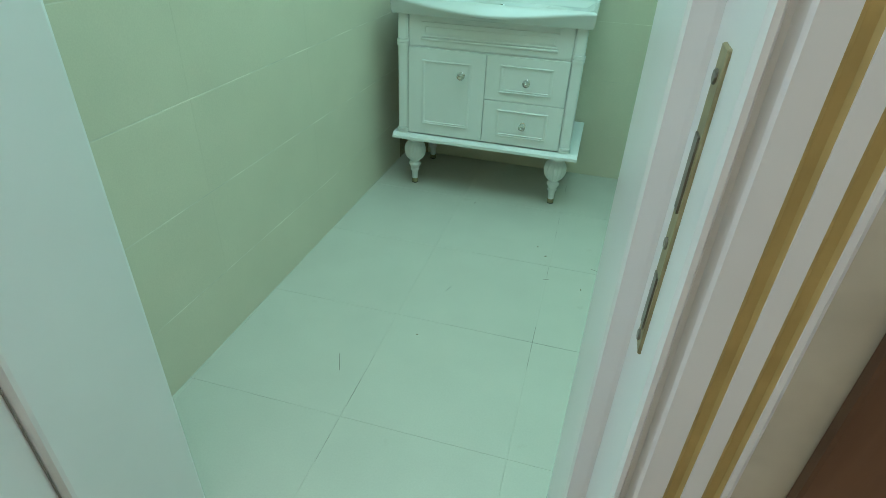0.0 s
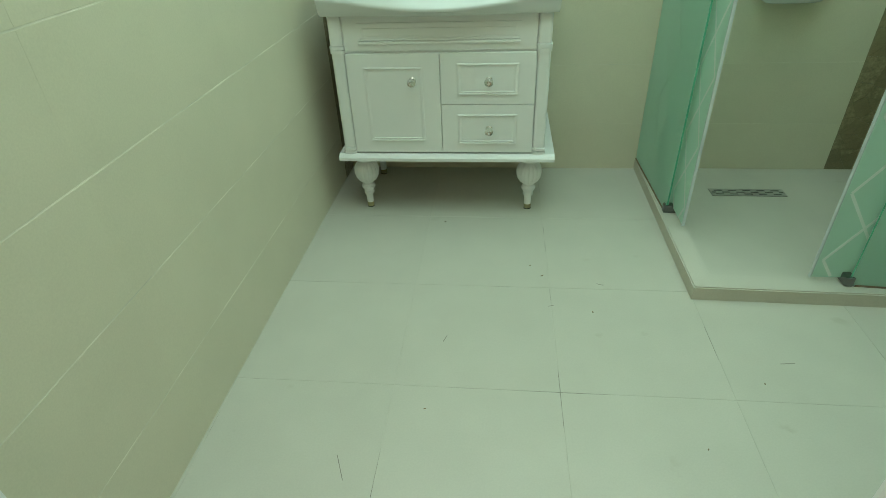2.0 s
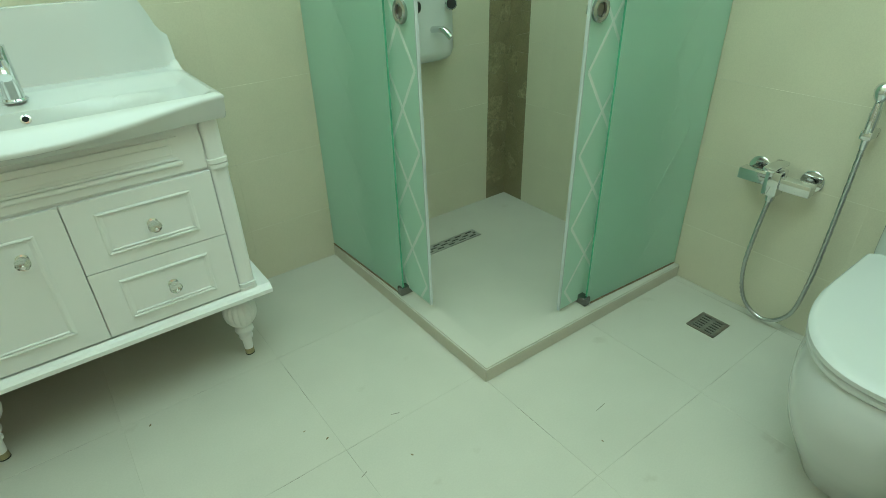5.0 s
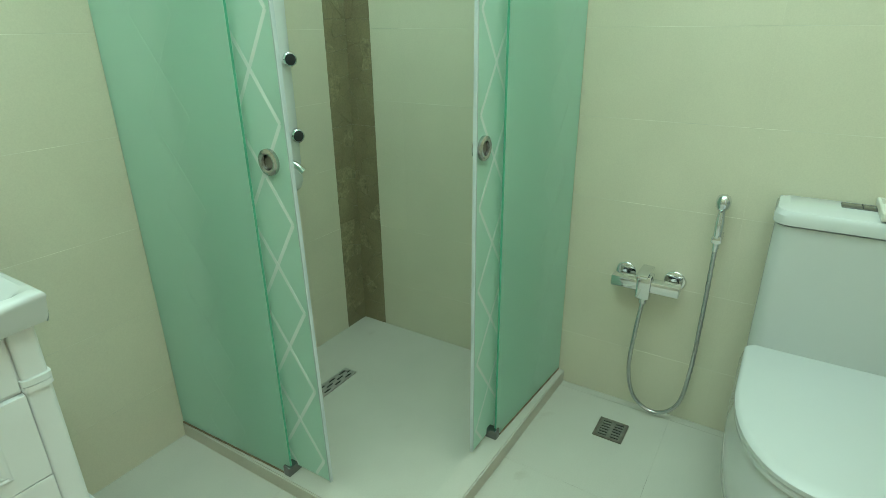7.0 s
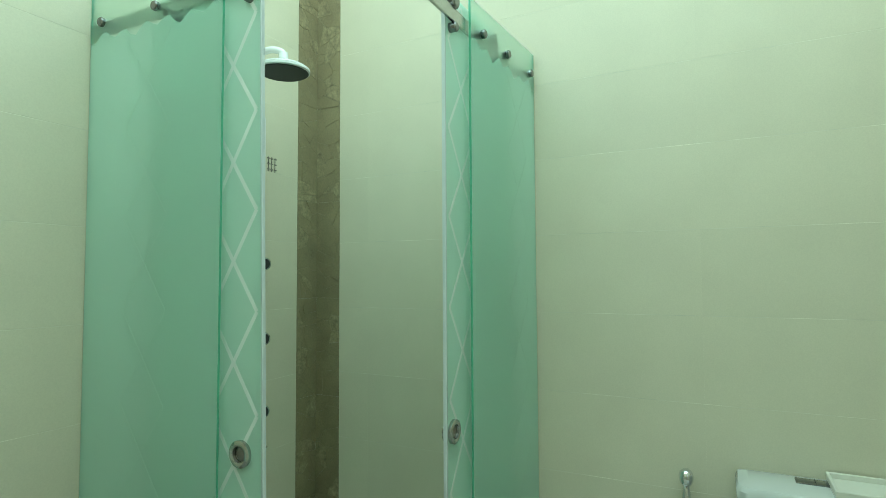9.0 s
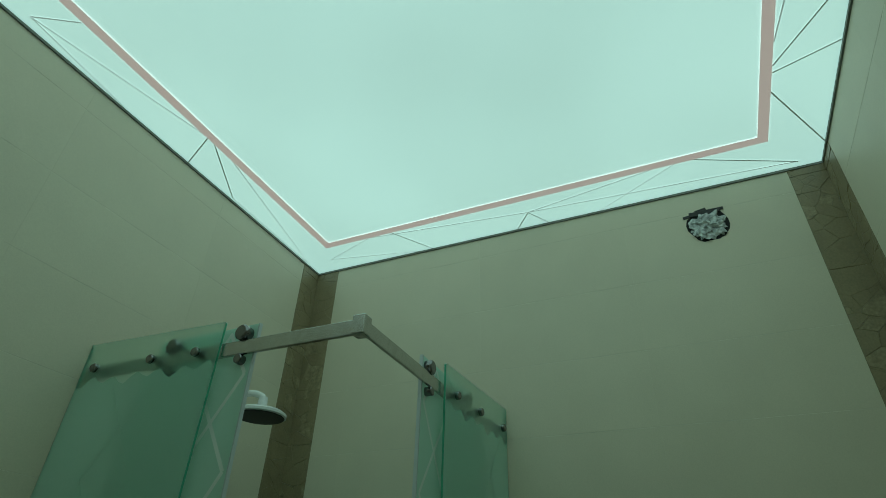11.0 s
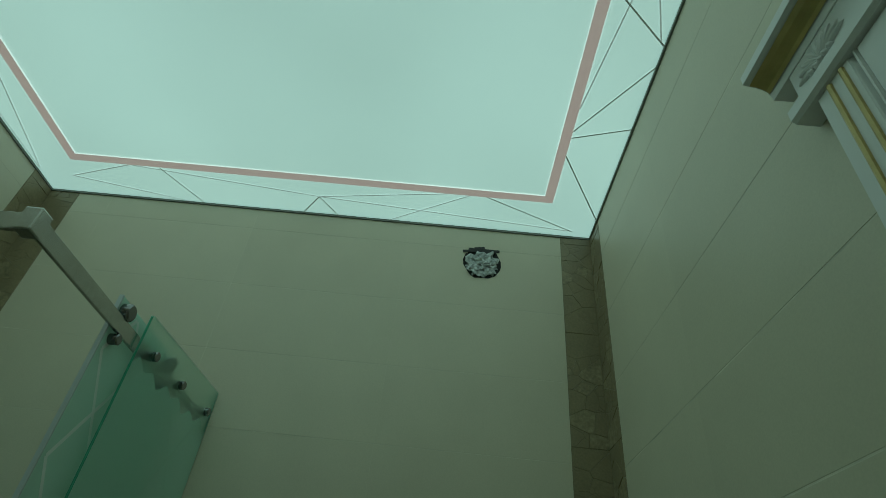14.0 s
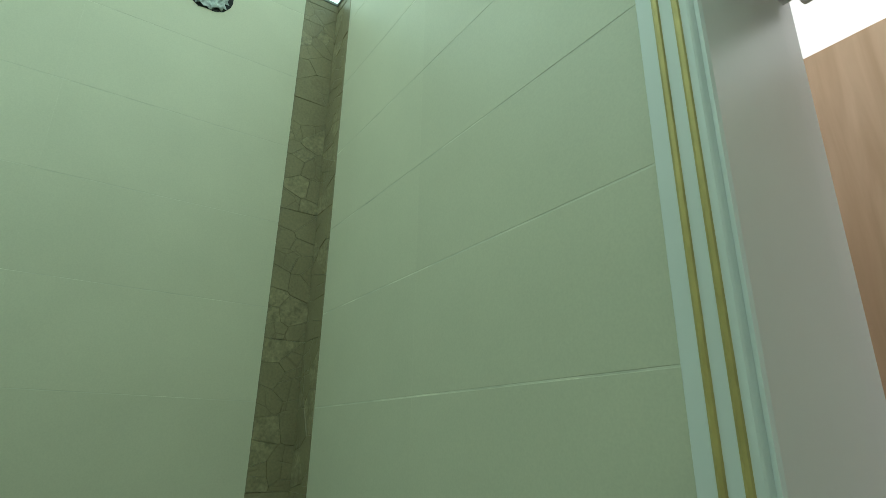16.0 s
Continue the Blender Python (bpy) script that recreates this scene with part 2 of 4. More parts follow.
# ---- mesh helpers ----
def link_mesh(name, bm, mats, smooth=False):
    me = bpy.data.meshes.new(name)
    bm.normal_update()
    bm.to_mesh(me)
    bm.free()
    for m in (mats if isinstance(mats, (list, tuple)) else [mats]):
        me.materials.append(m)
    if smooth:
        for p in me.polygons:
            p.use_smooth = True
        me.set_sharp_from_angle(angle=radians(38))
    return new(name, me)


def part(name, bm, mats, parent, label="", smooth=False):
    ob = link_mesh(name, bm, mats, smooth)
    ob.parent = parent
    if label:
        ob["label"] = label
    return ob


def thing(name, label, category, group="", at=(0, 0, 0)):
    ob = new(name)
    ob.empty_display_size = 0.05
    ob.location = at
    return tagged(ob, label, category, group)


def box(x0, x1, y0, y1, z0, z1, bevel=0.0, seg=1, bm=None, mat=0):
    tmp = bmesh.new()
    bmesh.ops.create_cube(tmp, size=1.0, matrix=Matrix.Translation(((x0 + x1) / 2, (y0 + y1) / 2, (z0 + z1) / 2)) @ Matrix.Diagonal((x1 - x0, y1 - y0, z1 - z0, 1)))
    if bevel:
        bmesh.ops.bevel(tmp, geom=tmp.edges[:], offset=bevel, segments=seg, profile=0.5, affect="EDGES", clamp_overlap=True)
    for f in tmp.faces:
        f.material_index = mat
    return joined(bm, tmp) if bm else tmp


def joined(bm, tmp):
    me = bpy.data.meshes.new("tmp")
    tmp.to_mesh(me)
    tmp.free()
    bm.from_mesh(me)
    bpy.data.meshes.remove(me)
    return bm


def lathe(profile, steps=28, matrix=None, flute=0.0, flutes=0, span=(0, 0)):
    """A turned shape: (radius, height) pairs round the z axis, fluted between the two heights of span."""
    bm = bmesh.new()
    rings = []
    for r, z in profile:
        ring = []
        for k in range(steps):
            a = 2 * math.pi * k / steps
            rr = r
            if flute and span[0] <= z <= span[1]:
                rr = r * (1 - flute * (0.5 + 0.5 * math.cos(flutes * a)))
            ring.append(bm.verts.new((rr * math.cos(a), rr * math.sin(a), z)))
        rings.append(ring)
    for a, b in zip(rings, rings[1:]):
        for k in range(steps):
            bm.faces.new((a[k], a[(k + 1) % steps], b[(k + 1) % steps], b[k]))
    bm.faces.new(list(reversed(rings[0])))
    bm.faces.new(rings[-1])
    if matrix:
        bmesh.ops.transform(bm, matrix=matrix, verts=bm.verts[:])
    return bm


def rod(a, b, r, steps=16, bm=None):
    a, b = Vector(a), Vector(b)
    q = (b - a).to_track_quat("Z", "Y").to_matrix().to_4x4()
    length = (b - a).length
    e = min(r * 0.2, length * 0.2)
    t = lathe([(r - e, 0), (r, e), (r, length - e), (r - e, length)], steps, Matrix.Translation(a) @ q)
    return joined(bm, t) if bm else t


def tube(points, r, steps=12, ribs=0.0):
    """A round tube through the points, smoothed, with fine ribs if wanted."""
    pts = [Vector(p) for p in points]
    path = []
    for i in range(len(pts) - 1):
        p0, p1, p2, p3 = pts[max(i - 1, 0)], pts[i], pts[i + 1], pts[min(i + 2, len(pts) - 1)]
        n = 14
        for k in range(n):
            t = k / n
            path.append(0.5 * ((2 * p1) + (p2 - p0) * t + (2 * p0 - 5 * p1 + 4 * p2 - p3) * t * t + (3 * p1 - p0 - 3 * p2 + p3) * t ** 3))
    path.append(pts[-1])
    bm = bmesh.new()
    rings = []
    side = None
    for i, p in enumerate(path):
        d = (path[min(i + 1, len(path) - 1)] - path[max(i - 1, 0)]).normalized()
        side = d.orthogonal().normalized() if side is None else (side - d * side.dot(d)).normalized()
        other = d.cross(side)
        rr = r * (1 - ribs * (i % 2))
        rings.append([bm.verts.new(p + rr * (math.cos(2 * math.pi * k / steps) * side + math.sin(2 * math.pi * k / steps) * other)) for k in range(steps)])
    for a, b in zip(rings, rings[1:]):
        for k in range(steps):
            bm.faces.new((a[k], a[(k + 1) % steps], b[(k + 1) % steps], b[k]))
    bm.faces.new(list(reversed(rings[0])))
    bm.faces.new(rings[-1])
    bmesh.ops.recalc_face_normals(bm, faces=bm.faces[:])
    return bm


def extrude(outline, a, b, axis):
    """A closed 2D outline carried from a to b along an axis; the outline's two coordinates are the other axes, in x, y, z order."""
    bm = bmesh.new()
    def at(p, s):
        q = list(p)
        q.insert("xyz".index(axis), s)
        return bm.verts.new(q)
    lo, hi = [at(p, a) for p in outline], [at(p, b) for p in outline]
    n = len(outline)
    for k in range(n):
        bm.faces.new((lo[k], lo[(k + 1) % n], hi[(k + 1) % n], hi[k]))
    bm.faces.new(lo)
    bm.faces.new(hi)
    bmesh.ops.recalc_face_normals(bm, faces=bm.faces[:])
    return bm


def tile_mesh(name, w, h, d, mat, chamfer=0.0007):
    """A tile lying in x-z with its face towards -y at y = 0; corner at the origin."""
    c, e = chamfer, 0.00004
    v = [(0, d, 0), (w, d, 0), (w, d, h), (0, d, h), (0, c, 0), (w, c, 0), (w, c, h), (0, c, h), (e, 0, c), (w - e, 0, c), (w - e, 0, h - c), (e, 0, h - c)]
    f = [(8, 9, 10, 11)] + [(4 + k, 4 + (k + 1) % 4, 8 + (k + 1) % 4, 8 + k) for k in range(4)] + [(k, (k + 1) % 4, 4 + (k + 1) % 4, 4 + k) for k in range(4)]
    me = bpy.data.meshes.new(name)
    me.from_pydata(v, [], f)
    me.materials.append(mat)
    return me


def relief_tile(name, w, h, d, seed):
    """A stone-look tile broken into flat tilted shards, some of them chipped, on one plate; face towards -y."""
    rnd = random.Random(seed)
    n = max(3, round(w * h / 0.0034))
    pts = [(rnd.uniform(0, w), rnd.uniform(0, h)) for _ in range(n)]
    v = [(0, d, 0), (w, d, 0), (w, d, h), (0, d, h), (0, 0.0003, 0), (w, 0.0003, 0), (w, 0.0003, h), (0, 0.0003, h)]
    f = [(4, 5, 6, 7)] + [(k, (k + 1) % 4, 4 + (k + 1) % 4, 4 + k) for k in range(4)]
    mats = [0] * len(f)
    for i, (px, pz) in enumerate(pts):
        poly = [(0, 0), (w, 0), (w, h), (0, h)]
        for j, (qx, qz) in enumerate(pts):
            if i == j or len(poly) < 3:
                continue
            nx, nz = qx - px, qz - pz
            c = nx * (px + qx) / 2 + nz * (pz + qz) / 2
            cut = []
            for (ax, az), (bx, bz) in zip(poly, poly[1:] + poly[:1]):
                da, db = nx * ax + nz * az - c, nx * bx + nz * bz - c
                if da <= 0:
                    cut.append((ax, az))
                if da * db < 0:
                    u = da / (da - db)
                    cut.append((ax + (bx - ax) * u, az + (bz - az) * u))
            poly = cut
        if len(poly) < 3:
            continue
        chip = rnd.random() < 0.24
        tx, tz, lift = rnd.uniform(-0.03, 0.03), rnd.uniform(-0.022, 0.022), rnd.uniform(0.0012, 0.0024)
        gx, gz = sum(p[0] for p in poly) / len(poly), sum(p[1] for p in poly) / len(poly)
        rows = []
        for inset, raised in ((1.0, False), (1 - 0.0017 / max(0.012, math.sqrt(w * h / n)), True)):
            rows.append(len(v))
            for x, z in poly:
                x, z = gx + (x - gx) * inset, gz + (z - gz) * inset
                v.append((x, min(0.0, -lift + tx * (x - gx) + tz * (z - gz)) if raised else 0.0003, z))
        m = len(poly)
        f.append(tuple(rows[1] + k for k in range(m)))
        mats.append(1 if chip else 0)
        for k in range(m):
            f.append((rows[0] + k, rows[0] + (k + 1) % m, rows[1] + (k + 1) % m, rows[1] + k))
            mats.append(0)
    me = bpy.data.meshes.new(name)
    me.from_pydata(v, [], f)
    me.materials.append(BROWN)
    me.materials.append(CHIPPED)
    me.polygons.foreach_set("material_index", mats)
    return me


TILES = {}


def lay(wall, x0, x1, z0, z1, matrix, mat=WALL_TILE, name="tile", d=0.009):
    """One tile between x0..x1 along the wall and z0..z1 up, face on the wall's line."""
    g, gx, c = (0.0001, 0.0001, 0.0001) if mat is BROWN else (0.0006, 0.00003, 0.0004)
    if matrix in (m_s, m_w) and mat is not BROWN:
        g, c = 0.0012, 0.0008
    w, h = round(x1 - x0 - 2 * gx, 4), round(z1 - z0 - 2 * g, 4)
    if w < 0.004 or h < 0.004:
        return
    key = (w, h, mat.name)
    if mat is BROWN:
        key += (round(z0 * 10) * 7 + round(matrix[0][0] * 2) + 3 * round(x0 * 2),)
    if key not in TILES:
        TILES[key] = relief_tile(name, w, h, d, key[3]) if mat is BROWN else tile_mesh(name, w, h, d, mat, c)
    ob = new(name, TILES[key])
    ob.parent = wall
    ob.matrix_basis = matrix @ Matrix.Translation((x0 + gx, 0, z0 + g))


def courses(z0, z1, first=FIRST, step=COURSE):
    cuts = [z0] + [z for z in (first + step * k for k in range(12)) if z0 + 0.01 < z < z1 - 0.01] + [z1]
    return list(zip(cuts, cuts[1:]))


# ---- setting ----
def wall_frame(p0, p1):
    """Local frame of a wall: x along from p0 to p1, -y into the room, z up."""
    d = (Vector((*p1, 0)) - Vector((*p0, 0)))
    return Matrix.Translation((*p0, 0)) @ Matrix.Rotation(math.atan2(d.y, d.x), 4, "Z"), d.length


def slab(name, m, boxes, label, mat=GROUT):
    bm = bmesh.new()
    for b in boxes:
        box(*b, bm=bm)
    bmesh.ops.transform(bm, matrix=m, verts=bm.verts[:])
    return tagged(link_mesh(name, bm, mat), label, "wall", kind="structure")


TH = 0.12
m_n, len_n = wall_frame((WEST_N, NORTH), (EAST, NORTH))
m_e, len_e = wall_frame((EAST, NORTH), (EAST, SOUTH))
m_w, len_w = wall_frame((WEST_S, SOUTH), (WEST_N, NORTH))
m_s, len_s = wall_frame((EAST, SOUTH), (WEST_S, SOUTH))
D = 0.0005
wall_north = slab("wall_north", m_n, [(-0.2, len_n + TH, D, TH, 0, 3.05)], "beige tiled bathroom wall behind the vanity and shower")
wall_east = slab("wall_east", m_e, [(0, len_e, D, TH, 0, 3.05)], "beige tiled bathroom wall behind the toilet")
wall_west = slab("wall_west", m_w, [(0, len_w, D, TH, 0, 3.05)], "beige tiled bathroom side wall beside the vanity")
sx = lambda x: EAST - x
wall_south = slab("wall_south", m_s, [(-TH, sx(DOOR_R + 0.03), D, SOUTH - OUT, 0, 3.05), (sx(DOOR_L - 0.03), len_s + 0.2, D, SOUTH - OUT, 0, 3.05),
                                      (sx(DOOR_R + 0.03), sx(DOOR_L - 0.03), D, SOUTH - OUT, DOOR_H + 0.03, 3.05)],
                  "beige tiled bathroom wall with the door opening")

# floor
floor = tagged(link_mesh("floor", box(WEST_S - 0.1, EAST + 0.1, SOUTH - 0.05, NORTH + 0.1, -0.12, -0.0009), FLOOR_GROUT), "cream tiled bathroom floor with dirty joints", "floor", kind="structure")


def build_ceiling():
    """Backlit stretch film with a printed pink band and thin broken lines round it."""
    bm = bmesh.new()
    z = TOP
    x0, x1, y0, y1 = -0.3, EAST + 0.02, SOUTH - 0.02, NORTH + 0.02
    vs = [bm.verts.new(p) for p in ((x0, y0, z), (x0, y1, z), (x1, y1, z), (x1, y0, z))]
    bm.faces.new(vs).material_index = 0
    top = [bm.verts.new((v.co.x, v.co.y, z + 0.1)) for v in vs]
    bm.faces.new(list(reversed(top))).material_index = 4
    for k in range(4):
        bm.faces.new((vs[k], vs[(k + 1) % 4], top[(k + 1) % 4], top[k])).material_index = 4

    def strip(a, b, w, mat, drop):
        a, b = Vector((*a, z - drop)), Vector((*b, z - drop))
        d = (b - a).normalized()
        n = Vector((-d.y, d.x, 0)) * w / 2
        f = bm.faces.new([bm.verts.new(p) for p in (a + n, b + n, b - n, a - n)])
        f.normal_update()
        if f.normal.z > 0:
            f.normal_flip()
        f.material_index = mat

    bx0, bx1, by0, by1, w = 0.05, 1.973, 0.521, 2.322, 0.034
    for a, b in (((bx0 + w / 2, by0), (bx1 - w / 2, by0)), ((bx0 + w / 2, by1), (bx1 - w / 2, by1)), ((bx1, by0 - w / 2), (bx1, by1 + w / 2)), ((bx0, by0 - w / 2), (bx0, by1 + w / 2))):
        strip(a, b, w, 1, 0.004)
    # broken lines: along each side, (start, end) as distance along and depth from the wall
    firm = [((1.227, 2.34), (1.298, 2.505)), ((1.263, 2.34), (1.533, 2.493)), ((1.993, 1.996), (2.174, 1.875)),
            ((2.073, 1.394), (2.176, 1.474)), ((2.073, 1.394), (2.176, 1.328)), ((1.99, 0.75), (2.142, 0.4)), ((1.755, 0.504), (2.062, 0.323)),
            ((1.648, 0.503), (1.392, 0.323)), ((1.676, 0.503), (1.62, 0.323)), ((1.172, 0.503), (1.325, 0.323))]
    faint = [((1.533, 2.493), (2.06, 2.495)), ((1.351, 2.338), (1.943, 2.467)), ((1.943, 2.467), (2.06, 2.495)), ((2.081, 2.374), (1.993, 2.115)),
             ((2.081, 2.374), (2.175, 1.918)), ((1.993, 2.1), (2.073, 1.394)), ((2.073, 1.394), (1.993, 0.9)), ((2.176, 1.128), (1.993, 0.815)),
             ((2.073, 1.394), (2.141, 0.412)), ((1.56, 0.503), (1.197, 0.448)), ((1.197, 0.448), (1.06, 0.39)), ((1.06, 0.43), (1.32, 0.333)),
             ((0.72, 2.345), (0.647, 2.467)), ((0.647, 2.467), (1.2, 2.34)), ((0.647, 2.467), (1.0, 2.5)), ((0.7, 0.49), (0.5, 0.33)),
             ((0.03, 2.1), (-0.07, 1.8)), ((0.03, 1.2), (-0.09, 1.5))]
    for a, b in firm:
        strip(a, b, 0.0048, 2, 0.003)
    for a, b in faint:
        strip(a, b, 0.0045, 3, 0.002)
    return tagged(link_mesh("ceiling", bm, [FILM, PINK, LINE, LINE_FAINT, PLASTER]), "backlit white stretch ceiling with a pink printed border", "ceiling", kind="structure")


ceiling = build_ceiling()
# solid dark strip in place of the shaded gap between walls and film
trim = bmesh.new()
for m, length in ((m_n, len_n), (m_e, len_e), (m_w, len_w), (m_s, len_s)):
    t = box(0.0, length, -0.006, 0.0008, TOP - 0.010, TOP - 0.0008)
    bmesh.ops.transform(t, matrix=m, verts=t.verts[:])
    joined(trim, t)
tagged(link_mesh("ceiling_trim", trim, material("dark_edge_profile", (0.2, 0.21, 0.19), 0.6)), "thin dark strip standing for the shadow gap under the stretch ceiling", "trim", kind="structure")

# corridor beyond the door
CORR = -1.0
tagged(link_mesh("corridor_floor", box(-1.2, 3.2, CORR - 0.05, SOUTH - 0.051, -0.12, -0.004), LAMINATE), "brown wood laminate corridor floor", "floor", kind="structure")
tagged(link_mesh("corridor_wall_south", box(-1.2, 3.2, CORR - 0.12, CORR, 0, 2.69), OAK), "warm wood panelled corridor wall", "wall", kind="structure")
cw = box(3.1, 3.2, CORR, OUT, 0, 2.69)
for b in ((CORR, OUT, 0, 0.9), (CORR, OUT, 2.4, 2.69), (CORR, -0.95, 0.9, 2.4), (0.05, OUT, 0.9, 2.4)):
    box(-1.2, -1.1, *b, bm=cw)
tagged(link_mesh("corridor_wall_ends", cw, PLASTER), "white plaster corridor end walls", "wall", kind="structure")
# plain white ceiling given emission to light the wood wall and casings
tagged(link_mesh("corridor_ceiling", box(-1.2, 3.2, CORR - 0.12, OUT + 0.0, 2.69, 2.8), CORRIDOR_CEILING), "white corridor ceiling with an added glow", "ceiling", kind="structure")
tagged(link_mesh("corridor_panelling", box(DOOR_R + 0.131, 3.09, OUT - 0.014, OUT - 0.001, 0, 2.6, 0.002), WALNUT), "dark brown wood panelling beside the bathroom door", "wall", kind="structure")

# unseen window, added at the corridor's west end to carry a fill lamp
window = thing("window_1", "unseen white-framed window added to light the corridor", "window", at=(-1.1, -0.45, 0.9))
window["kind"] = "structure"
for nm, b in (("window_frame", (-0.08, 0.02, -0.5, -0.44, 0, 1.5)), ("window_frame", (-0.08, 0.02, 0.44, 0.5, 0, 1.5)), ("window_frame", (-0.08, 0.02, -0.44, 0.44, 0, 0.06)),
              ("window_frame", (-0.08, 0.02, -0.44, 0.44, 1.44, 1.5)), ("mullion", (-0.06, 0.0, -0.025, 0.025, 0.06, 1.44)), ("window_sill", (0.001, 0.12, -0.54, 0.54, -0.04, -0.001))):
    part(nm, box(*b, 0.004), PLASTIC, window)
for y0, y1 in ((-0.44, -0.025), (0.025, 0.44)):
    g = part("pane", box(-0.034, -0.028, y0, y1, 0.06, 1.44), material("window_glass", (0.95, 0.97, 0.97), 0.02, transmission=1.0), window)
    g.visible_shadow = False
# added area lamp that brightens the door reveals and the corridor
corridor_fill = bpy.data.lights.new("window_light", "AREA")
corridor_fill.shape, corridor_fill.size, corridor_fill.size_y, corridor_fill.energy, corridor_fill.color = "RECTANGLE", 0.9, 1.4, CORRIDOR_WATTS, (0.92, 0.97, 1.0)
new("window_light", corridor_fill).matrix_world = look((-1.19, -0.45, 1.65), (1.0, -0.45, 1.6))


# ---- door frame ----
def door_surround():
    ob = thing("door_frame", "white door frame with gold-lined casing and carved crown", "door frame", at=(DOOR_R, SOUTH, 0))
    inv = Matrix.Translation(ob.location).inverted()

    def p(name, bm, mat, parent=ob, label="", smooth=False):
        bmesh.ops.transform(bm, matrix=inv, verts=bm.verts[:])
        return part(name, bm, mat, parent, label, smooth)

    STOP = 0.115
    REB = 0.018
    # reveals, with the rebate that the leaf closes into
    for side, x in ((1, DOOR_R), (-1, DOOR_L)):
        p("jamb", extrude([(x + side * REB, OUT - 0.002), (x + side * 0.028, OUT - 0.002), (x + side * 0.028, SOUTH + 0.002), (x, SOUTH + 0.002),
                           (x, STOP + 0.012), (x + side * 0.002, STOP + 0.006), (x + side * 0.014, STOP + 0.001), (x + side * REB, STOP)], 0, DOOR_H, "z"), PAINT)
        if side < 0:
            p("gasket", rod((x + side * 0.0155, STOP - 0.0015, 0.002), (x + side * 0.0155, STOP - 0.0015, DOOR_H), 0.0016, 8), SCUFF)
    p("head", box(DOOR_L - 0.028, DOOR_R + 0.028, OUT - 0.002, SOUTH + 0.002, DOOR_H, DOOR_H + 0.028, 0.002), PAINT)
    # casings on both faces of the wall: raised gold beads inside, gilded flutes outside
    for face, sign in ((SOUTH + 0.002, 1), (OUT - 0.002, -1)):
        W, lines = (0.088, (0.0292, 0.0557)) if sign > 0 else (0.071, (0.036, 0.0575))
        flutes = [] if sign > 0 else [q for u in lines for q in ((u - 0.0052, 0.03), (u - 0.0044, 0.0262), (u + 0.0044, 0.0262), (u + 0.0052, 0.03))]
        for side, x in ((1, DOOR_R), (-1, DOOR_L)):
            prof = [(0, 0), (0, 0.025), (0.002, 0.03), (0.005, 0.03), (0.008, 0.022), (0.011, 0.022), (0.014, 0.028), (0.016, 0.03),
                    *flutes, (W - 0.005, 0.03), (W, 0.023), (W, 0)]
            x += side * (REB if sign < 0 else 0.0)
            c = p("casing", extrude([(x + side * a, face + sign * d) for a, d in prof], 0, 2.2, "z"), PAINT)
            for u in lines:
                if sign > 0:
                    g = [(u - 0.0049, 0.0275), (u - 0.0036, 0.0335), (u, 0.0352), (u + 0.0036, 0.0335), (u + 0.0049, 0.0275)]
                else:
                    g = [(u - 0.0049, 0.0265), (u - 0.0049, 0.0292), (u - 0.0025, 0.0272), (u + 0.0025, 0.0272), (u + 0.0049, 0.0292), (u + 0.0049, 0.0265)]
                p("gold_line", extrude([(x + side * a, face + sign * d) for a, d in g], 0, 2.196, "z"), GOLD, c, "aged gold line")
        h = p("head_casing", box(DOOR_L - 0.0, DOOR_R + 0.0, min(face, face + sign * 0.029), max(face, face + sign * 0.029), DOOR_H + 0.001, 2.2, 0.003), PAINT)
    # crown on the room side: stepped cornice with a gilt cove and carved blocks
    f, W = SOUTH + 0.002, 0.088
    x0, x1 = DOOR_L - 0.152, DOOR_R + 0.152
    squat = Matrix.Translation((0, 0, 2.2)) @ Matrix.Diagonal((1, 1, 0.69, 1)) @ Matrix.Translation((0, 0, -2.2))

    def low(bm):
        bmesh.ops.transform(bm, matrix=squat, verts=bm.verts[:])
        return bm

    p("architrave", low(extrude([(f, 2.2005), (f + 0.036, 2.2005), (f + 0.042, 2.21), (f + 0.042, 2.238), (f + 0.034, 2.246), (f, 2.246)], DOOR_L - W - 0.04, DOOR_R + W + 0.04, "x")), PAINT)
    fr = p("frieze", low(box(DOOR_L - W - 0.022, DOOR_R + W + 0.022, f, f + 0.031, 2.2465, 2.332, 0.002)), PAINT)
    for cx in (DOOR_L - W / 2, DOOR_R + W / 2, (DOOR_L + DOOR_R) / 2):
        orn = bmesh.new()
        for k in range(9):
            a = radians(-80 + 20 * k)
            leaf = bmesh.new()
            bmesh.ops.create_uvsphere(leaf, u_segments=8, v_segments=5, radius=1.0,
                                      matrix=Matrix.Translation((cx + 0.03 * math.sin(a), f + 0.031, 2.268 + 0.032 * math.cos(a))) @ Matrix.Rotation(a, 4, "Y") @ Matrix.Diagonal((0.0055, 0.007, 0.026, 1)))
            joined(orn, leaf)
        for k in range(5):
            leaf = bmesh.new()
            bmesh.ops.create_uvsphere(leaf, u_segments=8, v_segments=5, radius=1.0, matrix=Matrix.Translation((cx + (k - 2) * 0.011, f + 0.032, 2.262)) @ Matrix.Diagonal((0.006, 0.009, 0.008, 1)))
            joined(orn, leaf)
        p("carving", low(orn), PAINT, fr, "carved leaf ornament", True)
    cove = [(f + 0.034 + 0.034 * (1 - math.cos(a)), 2.345 + 0.034 * math.sin(a)) for a in (0.25, 0.55, 0.85, 1.15, 1.45)]
